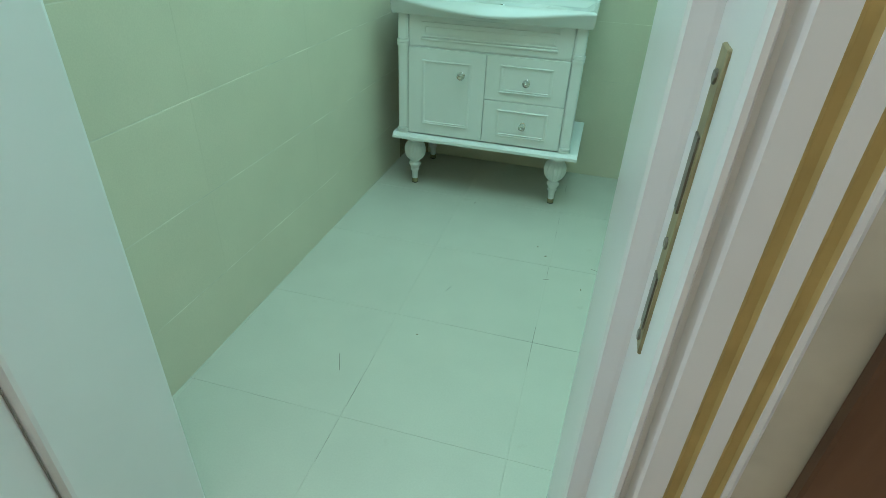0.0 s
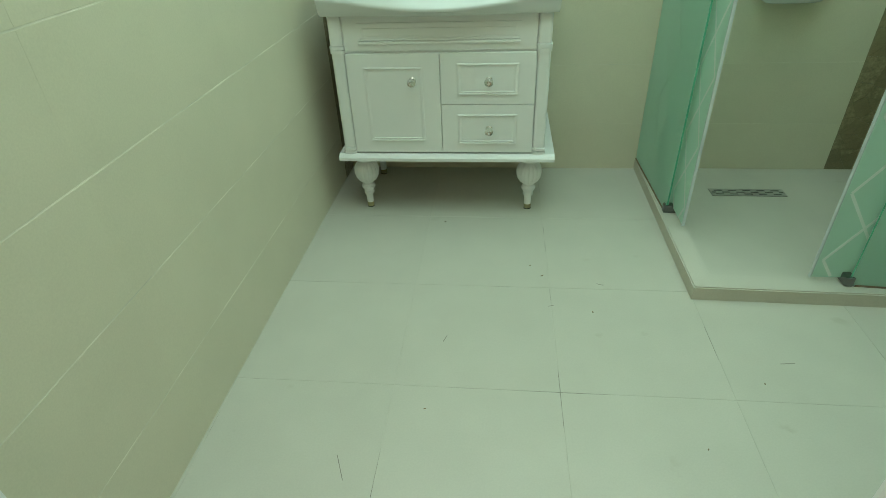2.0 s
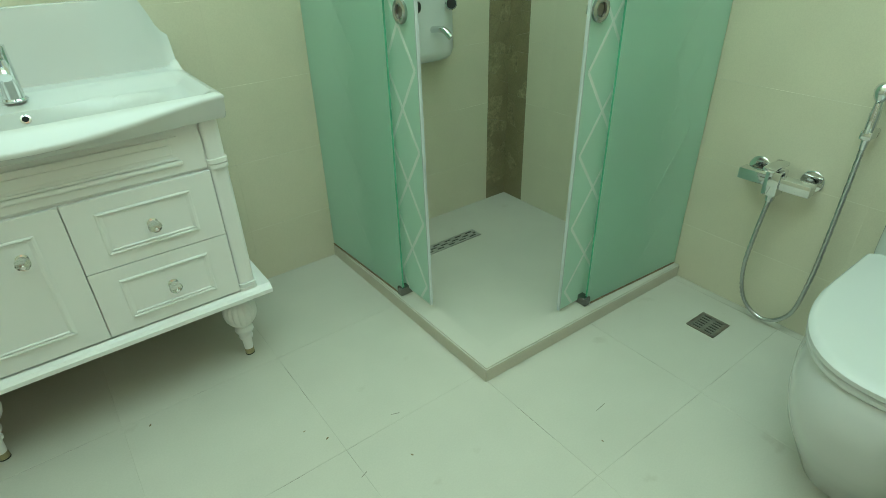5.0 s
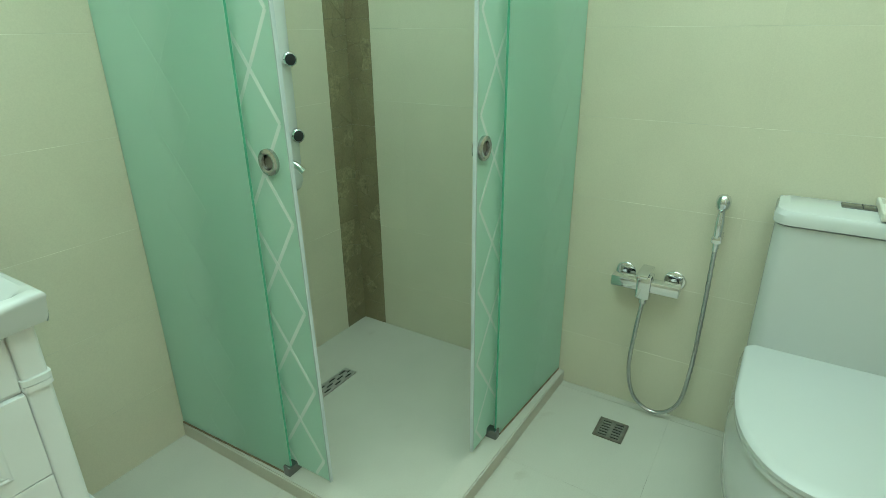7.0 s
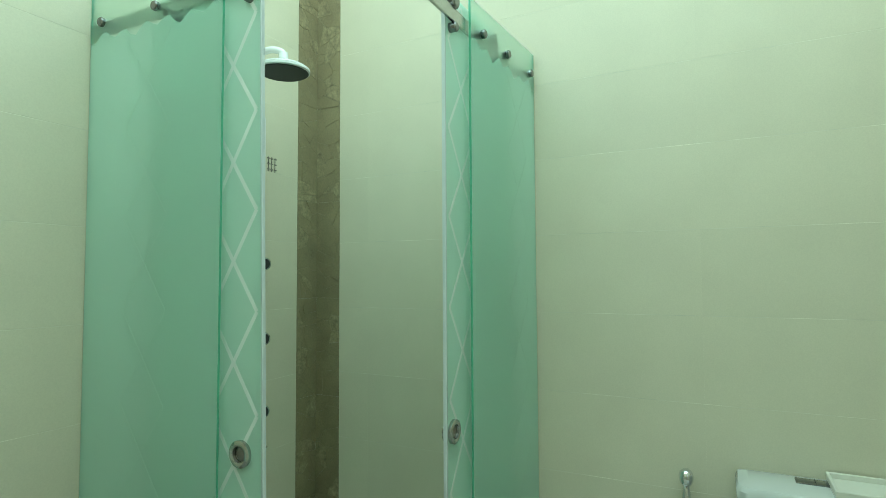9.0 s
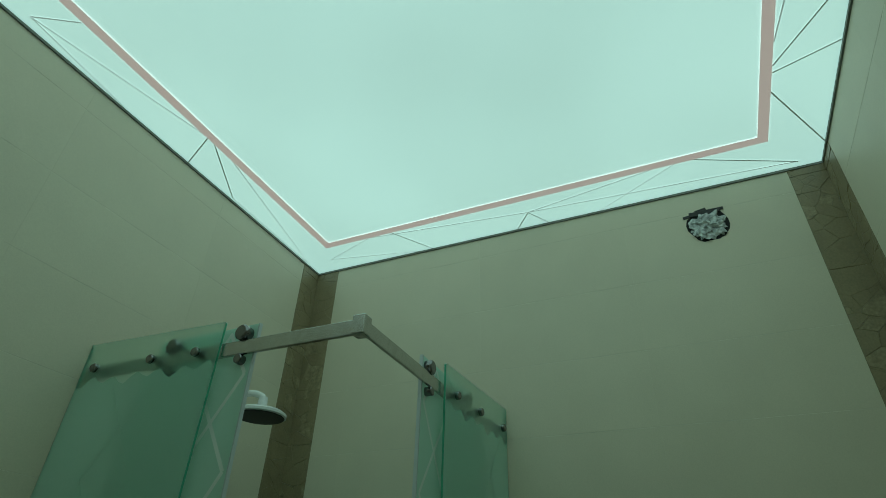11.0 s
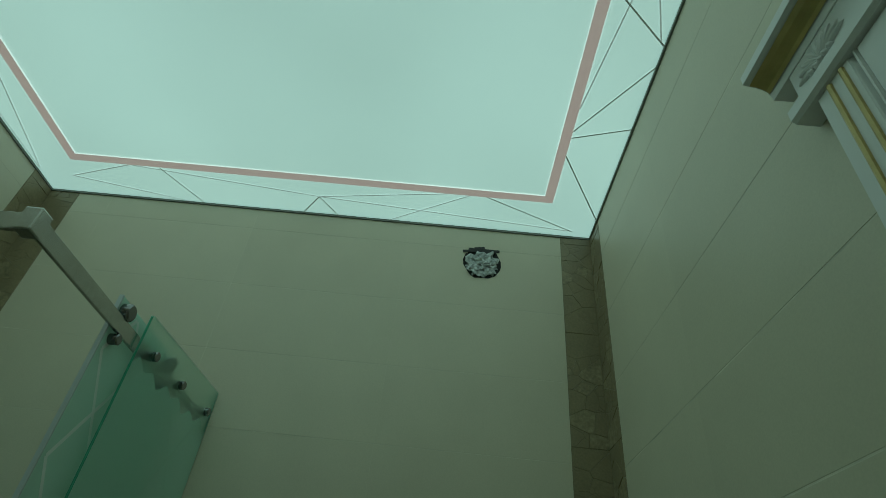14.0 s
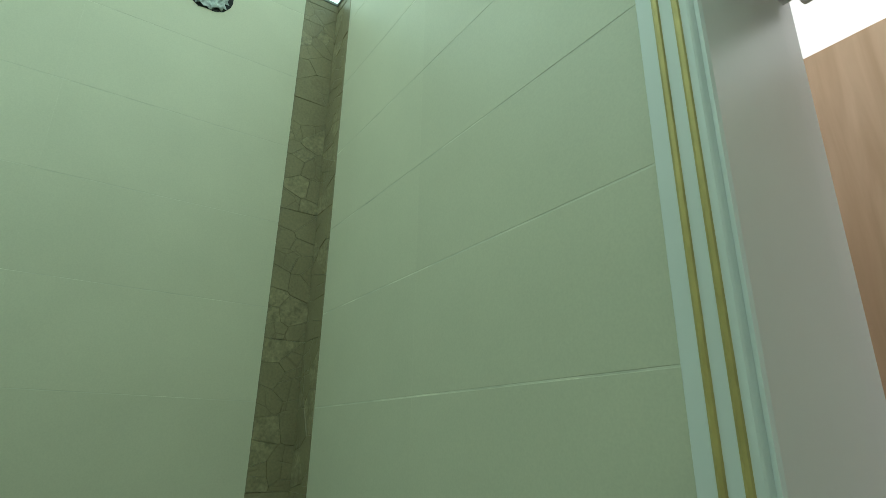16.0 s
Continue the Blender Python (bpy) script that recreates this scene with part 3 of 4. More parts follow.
    p("crown", low(extrude([(f, 2.3325), (f + 0.032, 2.3325), (f + 0.034, 2.345)] + cove + [(f + 0.074, 2.384), (f + 0.074, 2.41), (f, 2.41)], x0, x1, "x")), PAINT)
    p("gilt_cove", low(extrude([(y + 0.0015, z - 0.0015) for y, z in cove] + [(f + 0.05, 2.383)], x0 + 0.002, x1 - 0.002, "x")), GOLD, label="aged gold cove")
    # strike plate on the lock side
    R = DOOR_R + REB
    plate = p("strike_plate", box(R - 0.002, R + 0.001, OUT + 0.01, OUT + 0.029, 0.942, 1.135, 0.0008), BRASS, label="dull brass strike plate")
    for z0, z1 in ((0.96, 1.0), (1.045, 1.09)):
        p("keep_hole", box(R - 0.0032, R - 0.0018, OUT + 0.014, OUT + 0.024, z0, z1), DARKSTEEL, plate)
    for z in (0.951, 1.022, 1.12):
        p("screw", rod((R - 0.0035, OUT + 0.02, z), (R - 0.001, OUT + 0.02, z), 0.004, 10), DARKSTEEL, plate)
    for z in (0.35, 1.2, 1.95):
        p("hinge", rod((DOOR_L - 0.014, OUT + 0.004, z), (DOOR_L - 0.014, OUT + 0.004, z + 0.09), 0.007, 12), GOLD, label="gold-coloured hinge")
    p("threshold", box(DOOR_L - 0.02, DOOR_R + 0.02, OUT - 0.01, SOUTH - 0.03, -0.003, 0.004, 0.002), MARBLE)
    return ob


door_surround()


# ---- vanity ----
# drawing sizes to the room: 3 % wider, set back to the wall
FITTED = Matrix.Translation((0.047, 2.042, 0)) @ Matrix.Diagonal((1.033, 0.9747, 1, 1)) @ Matrix.Translation((-0.048, -2.02, 0))


def vanity():
    X0, X1, F, B = 0.0, 0.752, 2.052, 2.49
    ob = thing("vanity_cabinet", "white classic vanity cabinet on turned legs with crystal knobs", "cabinet", at=(0.376, 2.3, 0))
    inv = Matrix.Translation(ob.location).inverted() @ FITTED

    def p(name, bm, mat=VANITY, parent=ob, label="", smooth=False):
        bmesh.ops.transform(bm, matrix=inv, verts=bm.verts[:])
        return part(name, bm, mat, parent, label, smooth)

    p("body", box(X0 + 0.02, X1 - 0.02, F + 0.004, B, 0.275, 0.783, 0.002))
    p("plinth", extrude([(F - 0.03, 0.25), (F - 0.03, 0.262), (F - 0.022, 0.27), (F - 0.012, 0.276), (B, 0.276), (B, 0.25)], X0 - 0.02, X1 + 0.035, "x"))
    p("skirt", box(X0 + 0.03, X1 - 0.02, F - 0.004, B - 0.02, 0.238, 0.2495, 0.001))
    # upper apron with a moulded frame
    def moulded(parent, x0, x1, z0, z1, y, drop):
        """Bead round a raised field."""
        for zz, w in ((z1, 0.003), (z0, 0.0085)):
            p("bead", rod((x0, y, zz), (x1, y, zz), w * 0.75, 10), parent=parent, smooth=True)
        for zz in (z0 + 0.011,):
            p("bead", rod((x0 + 0.008, y + 0.001, zz), (x1 - 0.008, y + 0.001, zz), 0.004, 8), parent=parent, smooth=True)
        for xx in (x0, x1):
            p("bead", rod((xx, y + 0.0045, z0), (xx, y + 0.0045, z1), 0.002, 8), parent=parent, smooth=True)
        p("field", box(x0 + drop, x1 - drop, y, y + 0.01, z0 + drop + 0.006, z1 - drop, 0.004), parent=parent)

    apron = p("apron", box(0.05, 0.702, F - 0.002, F + 0.0035, 0.662, 0.783, 0.0015))
    moulded(apron, 0.1, 0.648, 0.69, 0.755, F - 0.004, 0.014)

    def leaf(name, x0, x1, z0, z1, kx, kz, ix, iz):
        d = p(name, box(x0 + 0.0011, x1 - 0.0011, F - 0.012, F + 0.003, z0 + 0.0011, z1 - 0.0011, 0.0009))
        moulded_on(d, x0 + ix, x1 - ix, z0 + iz, z1 - iz)
        rose = lathe([(0.0125, 0), (0.013, 0.002), (0.008, 0.0045), (0.0065, 0.012), (0.0105, 0.0185), (0.0115, 0.021)], 16, Matrix.Translation((kx, F - 0.0125, kz)) @ Matrix.Rotation(radians(90), 4, "X"))
        ball = bmesh.new()
        bmesh.ops.create_icosphere(ball, subdivisions=2, radius=0.016, matrix=Matrix.Translation((kx, F - 0.041, kz)) @ Matrix.Diagonal((1, 0.85, 1, 1)))
        for f in ball.faces:
            f.material_index = 1
        joined(rose, ball)
        joined(rose, rod((kx, F - 0.0605, kz), (kx, F - 0.057, kz), 0.0045, 10))
        p("knob", rose, [CHROME, CRYSTAL], d, "faceted clear crystal knob with chrome rose")
        return d

    def moulded_on(d, x0, x1, z0, z1):
        y = F - 0.0125
        def frame_side(a, b, inward, outline):
            """A moulding from corner a to corner b, mitred, its profile growing inward."""
            bm = bmesh.new()
            a, b, n = Vector(a), Vector(b), Vector(inward)
            t = (b - a).normalized()
            rows = []
            for u, h in outline:
                rows.append([bm.verts.new((*(pt := a + n * u + t * u)[:1], y - h, pt[1])), bm.verts.new((*(qt := b + n * u - t * u)[:1], y - h, qt[1]))])
            for r, s in zip(rows, rows[1:]):
                bm.faces.new((r[0], r[1], s[1], s[0]))
            bmesh.ops.recalc_face_normals(bm, faces=bm.faces[:])
            return bm
        frame_bm = bmesh.new()
        faint = [(0, 0), (0.003, 0.0012), (0.008, 0.0016), (0.015, 0.0)]
        upper = [(0, 0), (0.0012, 0.0035), (0.004, 0.0052), (0.007, 0.0035), (0.009, 0.001), (0.015, 0.0)]
        lower = [(0, 0), (0.001, 0.004), (0.0035, 0.0062), (0.0065, 0.005), (0.008, 0.0018), (0.0095, 0.004), (0.0125, 0.0045), (0.015, 0.0)]
        kinds = [lower, faint, upper, faint]
        c = [(x0, z0), (x1, z0), (x1, z1), (x0, z1)]
        inw = [(0, 1), (-1, 0), (0, -1), (1, 0)]
        for k in range(4):
            joined(frame_bm, frame_side(c[k], c[(k + 1) % 4], inw[k], kinds[k]))
        p("moulding", frame_bm, parent=d)

    leaf("door", 0.048, 0.3755, 0.281, 0.656, 0.2784, 0.56, 0.06, 0.048)
    leaf("drawer", 0.3755, 0.704, 0.4705, 0.656, 0.5446, 0.56, 0.058, 0.036)
    leaf("drawer", 0.3755, 0.704, 0.281, 0.4705, 0.5466, 0.377, 0.058, 0.036)
    # half-round pilasters with rings
    def half_round(x, w, depth, z0, z1):
        n = 20
        pts = [(x - w * math.copysign(abs(math.cos(math.pi * k / n)) ** 0.5, math.cos(math.pi * k / n)), F + 0.008 - depth * max(0.0, math.sin(math.pi * k / n)) ** 0.5) for k in range(n + 1)]
        return extrude(pts + [(x + w, F + 0.02), (x - w, F + 0.02)], z0, z1, "z")

    for x in (0.0235, 0.7275):
        pil = p("pilaster", half_round(x, 0.0225, 0.016, 0.2985, 0.656))
        p("pilaster_head", half_round(x, 0.0225, 0.016, 0.6815, 0.783), parent=pil)
        for z0, z1, k in ((0.2765, 0.2865, 1.14), (0.288, 0.298, 1.1), (0.6565, 0.6675, 1.12), (0.669, 0.681, 1.14)):
            ring = half_round(x, 0.0225 * k, 0.019 * k + 0.002, z0, z1)
            p("ring", ring, parent=pil)
    # turned legs with fluted bulbs
    prof = [(0.010, 0.0), (0.012, 0.004), (0.0125, 0.03), (0.0135, 0.05), (0.014, 0.062), (0.019, 0.066), (0.020, 0.072), (0.017, 0.079), (0.021, 0.086), (0.0255, 0.094),
            (0.0265, 0.101), (0.0225, 0.108), (0.017, 0.113), (0.024, 0.12), (0.036, 0.131), (0.0445, 0.146), (0.048, 0.163), (0.0475, 0.181), (0.043, 0.196), (0.035, 0.206), (0.027, 0.2115),
            (0.026, 0.215), (0.034, 0.2185), (0.036, 0.226), (0.034, 0.231), (0.034, 0.238)]
    prof = [(r * (1.05 if z > 0.08 else 1.05), z) for r, z in prof]
    for x, y in ((0.0586, 2.112), (0.7015, 2.112), (0.0586, 2.43), (0.7015, 2.43)):
        leg = p("leg", lathe(prof, 48, Matrix.Translation((x, y, 0)), 0.10, 16, (0.118, 0.211)), smooth=True)
        p("foot_cap", lathe([(0.0112, 0.0005), (0.0138, 0.002), (0.0142, 0.022), (0.0125, 0.0235)], 20, Matrix.Translation((x, y, 0))), BRASS, leg, "dull brass foot cap", True)
        p("foot_pad", lathe([(0.0118, 0.0002), (0.0143, 0.0008), (0.0143, 0.0045), (0.012, 0.005)], 20, Matrix.Translation((x, y, 0))), RUBBER, leg, smooth=True)
    return ob


def washbasin():
    ob = thing("washbasin", "white ceramic washbasin with bowed front and raised back", "washbasin", at=(0.376, 2.25, 0.784))
    inv = Matrix.Translation(ob.location).inverted() @ FITTED
    X0, X1, B = -0.018, 0.768, 2.495
    nx, ny = 64, 44
    bm = bmesh.new()

    def bow(u):
        return max(0.0, math.sin(math.pi * u)) ** 1.5

    def front(u):
        return 2.02 - 0.008 * bow(u)

    def sm(a, b, t):
        t = min(1, max(0, (t - a) / (b - a)))
        return t * t * (3 - 2 * t)

    grid = []
    for i in range(nx + 1):
        u = i / nx
        col = []
        for j in range(ny + 1):
            v = max(0, j - 3) / (ny - 3)
            x = X0 + (X1 - X0) * u
            y = front(u) + (B - front(u)) * v
            z = 0.846
            edge = min(u * (X1 - X0), (1 - u) * (X1 - X0))
            inner = sm(0.012, 0.05, edge) * sm(0.012, 0.05, y - front(u)) * (1 - sm(2.27, 2.36, y))
            z -= 0.022 * inner
            bx, by = (x - 0.375) / 0.3, (y - 2.15) / 0.125
            bowl = 1 - sm(0.62, 1.0, (abs(bx) ** 3.5 + abs(by) ** 3.5) ** (1 / 3.5))
            z -= 0.085 * bowl
            z += 0.185 * sm(2.425, 2.462, y) * (0.35 + 0.65 * sm(0.0, 0.06, edge))
            z += 0.02 * sm(2.36, 2.425, y) * (1 - sm(0, 0.03, edge))
            z -= 0.004 * (1 - sm(0, 0.012, min(edge, y - front(u))))
            if j < 3:          # the crescent lip hanging out of the front edge
                k = (3 - j) / 3
                y -= 0.036 * bow(u) * k
                z -= bow(u) * 0.029 * k
            col.append(bm.verts.new((x, y, z)))
        grid.append(col)
    for i in range(nx):
        for j in range(ny):
            bm.faces.new((grid[i][j], grid[i + 1][j], grid[i + 1][j + 1], grid[i][j + 1]))
    # skirt with a soft lower lip
    rim = [grid[i][0] for i in range(nx + 1)] + [grid[nx][j] for j in range(1, ny + 1)] + [grid[i][ny] for i in range(nx - 1, -1, -1)] + [grid[0][j] for j in range(ny - 1, 0, -1)]
    last = rim
    for off, drop, z in ((0.0025, 0.004, 0), (0.003, 0.009, 0), (0.0015, 0.0125, 0), (-0.001, 0, 0.7965), (-0.003, 0, 0.79), (-0.005, 0, 0.7845)):
        ring = []
        for k, v in enumerate(rim):
            dx = (1 if v.co.x > X1 - 0.001 else -1 if v.co.x < X0 + 0.001 else 0)
            dy = -1 if k <= nx else 0
            y = v.co.y + (0.014 * bow((v.co.x - X0) / (X1 - X0)) * (0.82 - z) / 0.036 if dy and z else 0)
            zz = z if z else min(v.co.z, 0.846) - drop
            ring.append(bm.verts.new((v.co.x + dx * off, y + dy * off, max(zz, z, 0.7845))))
        n = len(rim)
        for k in range(n):
            bm.faces.new((last[k], last[(k + 1) % n], ring[(k + 1) % n], ring[k]))
        last = ring
    bm.faces.new(last)
    bmesh.ops.recalc_face_normals(bm, faces=bm.faces[:])
    bmesh.ops.transform(bm, matrix=inv, verts=bm.verts[:])
    part("basin", bm, CERAMIC, ob, smooth=True)

    def p(name, b, mat, parent=ob, label="", smooth=True):
        bmesh.ops.transform(b, matrix=inv, verts=b.verts[:])
        return part(name, b, mat, parent, label, smooth)

    p("overflow_ring", lathe([(0.0105, 0), (0.011, 0.002), (0.0075, 0.003)], 20, Matrix.Translation((0.382, 2.262, 0.806)) @ Matrix.Rotation(radians(62), 4, "X")), CHROME)
    p("overflow_hole", lathe([(0.0073, 0.002), (0.007, 0.0035)], 16, Matrix.Translation((0.382, 2.262, 0.806)) @ Matrix.Rotation(radians(62), 4, "X")), DARK)
    p("drain", lathe([(0.022, 0.0), (0.024, 0.003), (0.018, 0.004)], 24, Matrix.Translation((0.375, 2.15, 0.741))), CHROME)
    return ob


def faucet():
    x, y, z = 0.388, 2.34, 0.838
    ob = thing("faucet", "chrome single-lever basin mixer tap", "faucet", at=(x, y, z))
    part("base", lathe([(0.026, 0), (0.027, 0.004), (0.024, 0.008)], 28), CHROME, ob, smooth=True)
    part("column", lathe([(0.0225, 0.006), (0.022, 0.02), (0.0205, 0.12), (0.0215, 0.128)], 28), CHROME, ob, smooth=True)
    part("spout", tube([(0, 0, 0.085), (0, -0.05, 0.095), (0, -0.1, 0.088), (0, -0.118, 0.076)], 0.0125, 16), CHROME, ob, smooth=True)
    part("lever", box(-0.015, 0.015, -0.095, 0.02, 0.1285, 0.143, 0.005, 2), CHROME, ob, smooth=True)


vanity()
washbasin()
faucet()


# ---- shower ----
GX, GY = 1.25, 1.592        # planes of the fixed glass panels


def shower_curb():
    bm = extrude([(1.231, 1.555), (EAST - 0.001, 1.532), (EAST - 0.001, 1.615), (1.302, 1.63), (1.302, NORTH - 0.001), (1.225, NORTH - 0.001)], 0.0, 0.05, "z")
    bmesh.ops.bevel(bm, geom=[e for e in bm.edges if all(v.co.z > 0.04 for v in e.verts)], offset=0.004, segments=2, affect="EDGES")
    bm.normal_update()
    for face in bm.faces:
        face.material_index = 1 if face.normal.z > 0.9 else 0
    tagged(link_mesh("shower_curb", bm, [MARBLE, FLOOR_TILE]), "beige stone curb with cream tiled top round the shower floor", "shower curb", kind="structure")
    pan = box(1.3022, EAST - 0.001, 1.631, NORTH - 0.001, 0.0004, 0.0042, 0.0005)
    tagged(link_mesh("shower_floor", pan, FLOOR_TILE), "plain cream shower floor without joints", "floor", kind="structure")


shower_curb()


def shower_enclosure():
    ob = thing("shower_enclosure", "green frosted glass corner shower enclosure with sliding doors", "shower enclosure", at=(GX, GY, 0.05))
    inv = Matrix.Translation(ob.location).inverted()

    def p(name, bm, mat, parent=ob, label="", smooth=False):
        bmesh.ops.transform(bm, matrix=inv, verts=bm.verts[:])
        return part(name, bm, mat, parent, label, smooth)

    TOPF, TOPS, BOT, FROST_TOP = 2.155, 2.145, 0.052, 2.035

    def pane(name, plane, at, a, b, z0, z1, label):
        """A sheet in the plane x = at or y = at from a to b."""
        t = 0.004
        bm = box(at - t, at + t, a, b, z0, z1, 0.0012) if plane == "x" else box(a, b, at - t, at + t, z0, z1, 0.0012)
        if name == "fixed_panel":
            # the frosting stops in a wavy line under the rail; above it the sheet is clear
            bm.free()
            wave = [(a + (b - a) * k / 24, FROST_TOP + 0.012 * math.sin(k * 1.55) + 0.006 * math.sin(k * 0.7)) for k in range(25)]
            bm = extrude([(a, z0)] + [(b, z0)] + list(reversed(wave)), at - t, at + t, plane)
            rest = extrude(wave + [(b, z1), (a, z1)], at - t, at + t, plane)
        pn = p(name, bm, FROST, label=label)
        if name == "fixed_panel":
            p("clear_band", rest, CLEARGLASS, pn, "clear strip of glass along the top")
        for s in (a, b):
            e = 0.0012
            s0, s1 = (s - 0.0004, s + e) if s == a else (s - e, s + 0.0004)
            p("edge", box(at - t * 0.8, at + t * 0.8, s0, s1, z0 + 0.002, z1 - 0.002) if plane == "x" else box(s0, s1, at - t * 0.8, at + t * 0.8, z0 + 0.002, z1 - 0.002), GLASSEDGE, pn)
        return pn

    def lines(parent, plane, at, segs, w, mat=ETCH):
        """Each polished line is a thin strip lying on the sheet, seen from both sides."""
        for k, ((u0, z0), (u1, z1)) in enumerate(segs):
            d = Vector((u1 - u0, z1 - z0))
            h = 0.00415 + 0.00015 * (k % 2)
            ang = math.atan2(d.y, d.x)
            bm = box(-d.length / 2, d.length / 2, -h, h, -w / 2, w / 2)
            m = Matrix.Rotation(-ang, 4, "Y")
            if plane == "x":
                m = Matrix.Rotation(radians(90), 4, "Z") @ m
                m = Matrix.Translation((at, (u0 + u1) / 2, (z0 + z1) / 2)) @ m
            else:
                m = Matrix.Translation(((u0 + u1) / 2, at, (z0 + z1) / 2)) @ m
            bmesh.ops.transform(bm, matrix=m, verts=bm.verts[:])
            p("polished_line", bm, mat, parent)

    def lattice(a, b, z0, z1, pitch, amp=1.0):
        """Two zigzags crossing each other up the sheet."""
        out = []
        mid, half = (a + b) / 2, (b - a) / 2 * amp
        z = 1.19 - pitch / 2 - pitch * 5
        while z < z1:
            lo, hi = max(z, z0), min(z + pitch, z1)
            if hi - lo > 0.01:
                k0, k1 = (lo - z) / pitch, (hi - z) / pitch
                for s in (-1, 1):
                    out.append(((mid + s * half * (2 * k0 - 1), lo), (mid + s * half * (2 * k1 - 1), hi)))
            z += pitch
        return out

    left = pane("fixed_panel", "x", GX, 2.022, NORTH - 0.002, BOT, TOPF, "green frosted glass sheet")
    right = pane("fixed_panel", "y", GY - 0.006, 1.705, EAST - 0.004, BOT, TOPF, "green frosted glass sheet")
    sl = pane("sliding_door", "x", GX + 0.026, 1.93, 2.27, 0.072, TOPS, "green frosted glass sliding door with diamond lines")
    sr = pane("sliding_door", "y", GY + 0.022, 1.6, 1.965, 0.062, TOPS, "green frosted glass sliding door with diamond lines")
    lines(sl, "x", GX + 0.026, lattice(1.944, 2.092, 0.076, 2.13, 0.234), 0.01)
    lines(sr, "y", GY + 0.022, lattice(1.618, 1.774, 0.066, 2.13, 0.236), 0.009)
    lines(left, "x", GX, lattice(2.2, 2.36, 0.076, 2.02, 0.234), 0.008, ETCH_FAINT)
    lines(right, "y", GY - 0.006, lattice(1.95, 2.1, 0.076, 2.02, 0.236), 0.007, ETCH_FAINT)
    for par, bm in ((sl, box(GX + 0.021, GX + 0.031, 1.9268, 1.931, 0.07, TOPS)), (sr, box(1.5978, 1.6025, GY + 0.017, GY + 0.027, 0.06, TOPS))):
        p("edge_seal", bm, SEAL, par, "white plastic edge seal")
    # rails
    RZ = 2.078
    p("rail", box(GX + 0.006, GX + 0.017, GY + 0.02, NORTH - 0.003, RZ - 0.019, RZ + 0.019, 0.0015), STEEL, label="flat steel rail")
    p("rail", box(GX + 0.02, EAST - 0.003, GY + 0.003, GY + 0.012, RZ - 0.019, RZ + 0.019, 0.0015), STEEL, label="flat steel rail")
    p("rail_corner", box(GX - 0.006, GX + 0.028, GY - 0.006, GY + 0.028, RZ - 0.025, RZ + 0.025, 0.003, 2), STEEL, label="steel rail corner joint")
    for end in (box(GX - 0.002, GX + 0.022, NORTH - 0.022, NORTH - 0.0025, RZ - 0.02, RZ + 0.02, 0.002), box(EAST - 0.022, EAST - 0.0025, GY - 0.004, GY + 0.018, RZ - 0.02, RZ + 0.02, 0.002)):
        p("wall_bracket", end, STEEL)
    # the left door hangs a little out of plumb on its rollers
    pivot = inv @ Vector((GX, 1.93, 0.25))
    sl.matrix_basis = Matrix.Translation(pivot + Vector((0, -0.0365, 0.003))) @ Matrix.Rotation(radians(-1.05), 4, "X") @ Matrix.Translation(-pivot)
    for sheet, px, py, deg in ((left, GX, 2.022, 2.1), (right, 1.705, GY - 0.006, -3.6)):
        corner = inv @ Vector((px, py, 0.05))
        sheet.matrix_basis = Matrix.Translation(corner) @ Matrix.Rotation(radians(deg), 4, "Z") @ Matrix.Translation(-corner)
    # rollers: a large wheel above the rail and a small guide under it
    for y in (1.962, 2.2):
        for z, r in ((RZ + 0.037, 0.021), (RZ - 0.033, 0.013)):
            p("roller", rod((GX - 0.006 if r > 0.02 else GX + 0.002, y, z), (GX + 0.04, y, z), r, 24), SMOKE, sl, "dark steel roller", True)
    for x in (1.629, 1.9):
        for z, r in ((RZ + 0.037, 0.021), (RZ - 0.033, 0.013)):
            p("roller", rod((x, GY - 0.004, z), (x, GY + 0.036, z), r, 24), SMOKE, sr, "dark steel roller", True)
    # bolts that hold the fixed sheets to the rail
    for y in (2.095, 2.25, 2.46):
        p("bolt", rod((GX - 0.014, y, RZ), (GX + 0.006, y, RZ), 0.0125, 20), SMOKE, left, "dark steel bolt", True)
    for x in (1.775, 1.945, 2.135):
        p("bolt", rod((x, GY - 0.022, RZ), (x, GY + 0.004, RZ), 0.0125, 20), SMOKE, right, "dark steel bolt", True)
    # ring handles through the doors
    for plane, u in (("x", 1.993), ("y", 1.634)):
        ringp = [(0.017, -0.004), (0.0185, -0.013), (0.024, -0.015), (0.031, -0.012), (0.031, -0.005), (0.031, 0.005), (0.031, 0.012), (0.024, 0.015), (0.0185, 0.013), (0.017, 0.004)]
        rot = Matrix.Rotation(radians(90), 4, "Y") if plane == "x" else Matrix.Rotation(radians(90), 4, "X")
        at = Matrix.Translation((GX + 0.026, u, 0.985)) if plane == "x" else Matrix.Translation((u, GY + 0.022, 0.99))
        h = p("ring_handle", lathe(ringp, 32, at @ rot), STEEL, sl if plane == "x" else sr, "round steel finger-pull", True)
        p("cup", lathe([(0.0145, -0.006), (0.016, -0.0041)], 24, at @ rot), DARKSTEEL, sl if plane == "x" else sr)
        p("cup", lathe([(0.016, 0.0041), (0.0145, 0.006)], 24, at @ rot), DARKSTEEL, sl if plane == "x" else sr)
    # floor guides
    p("floor_guide", box(GX - 0.012, GX + 0.04, 2.018, 2.044, 0.0505, 0.085, 0.004, 2), SMOKE)
    p("floor_guide", box(1.69, 1.716, GY - 0.016, GY + 0.034, 0.0505, 0.085, 0.004, 2), SMOKE)
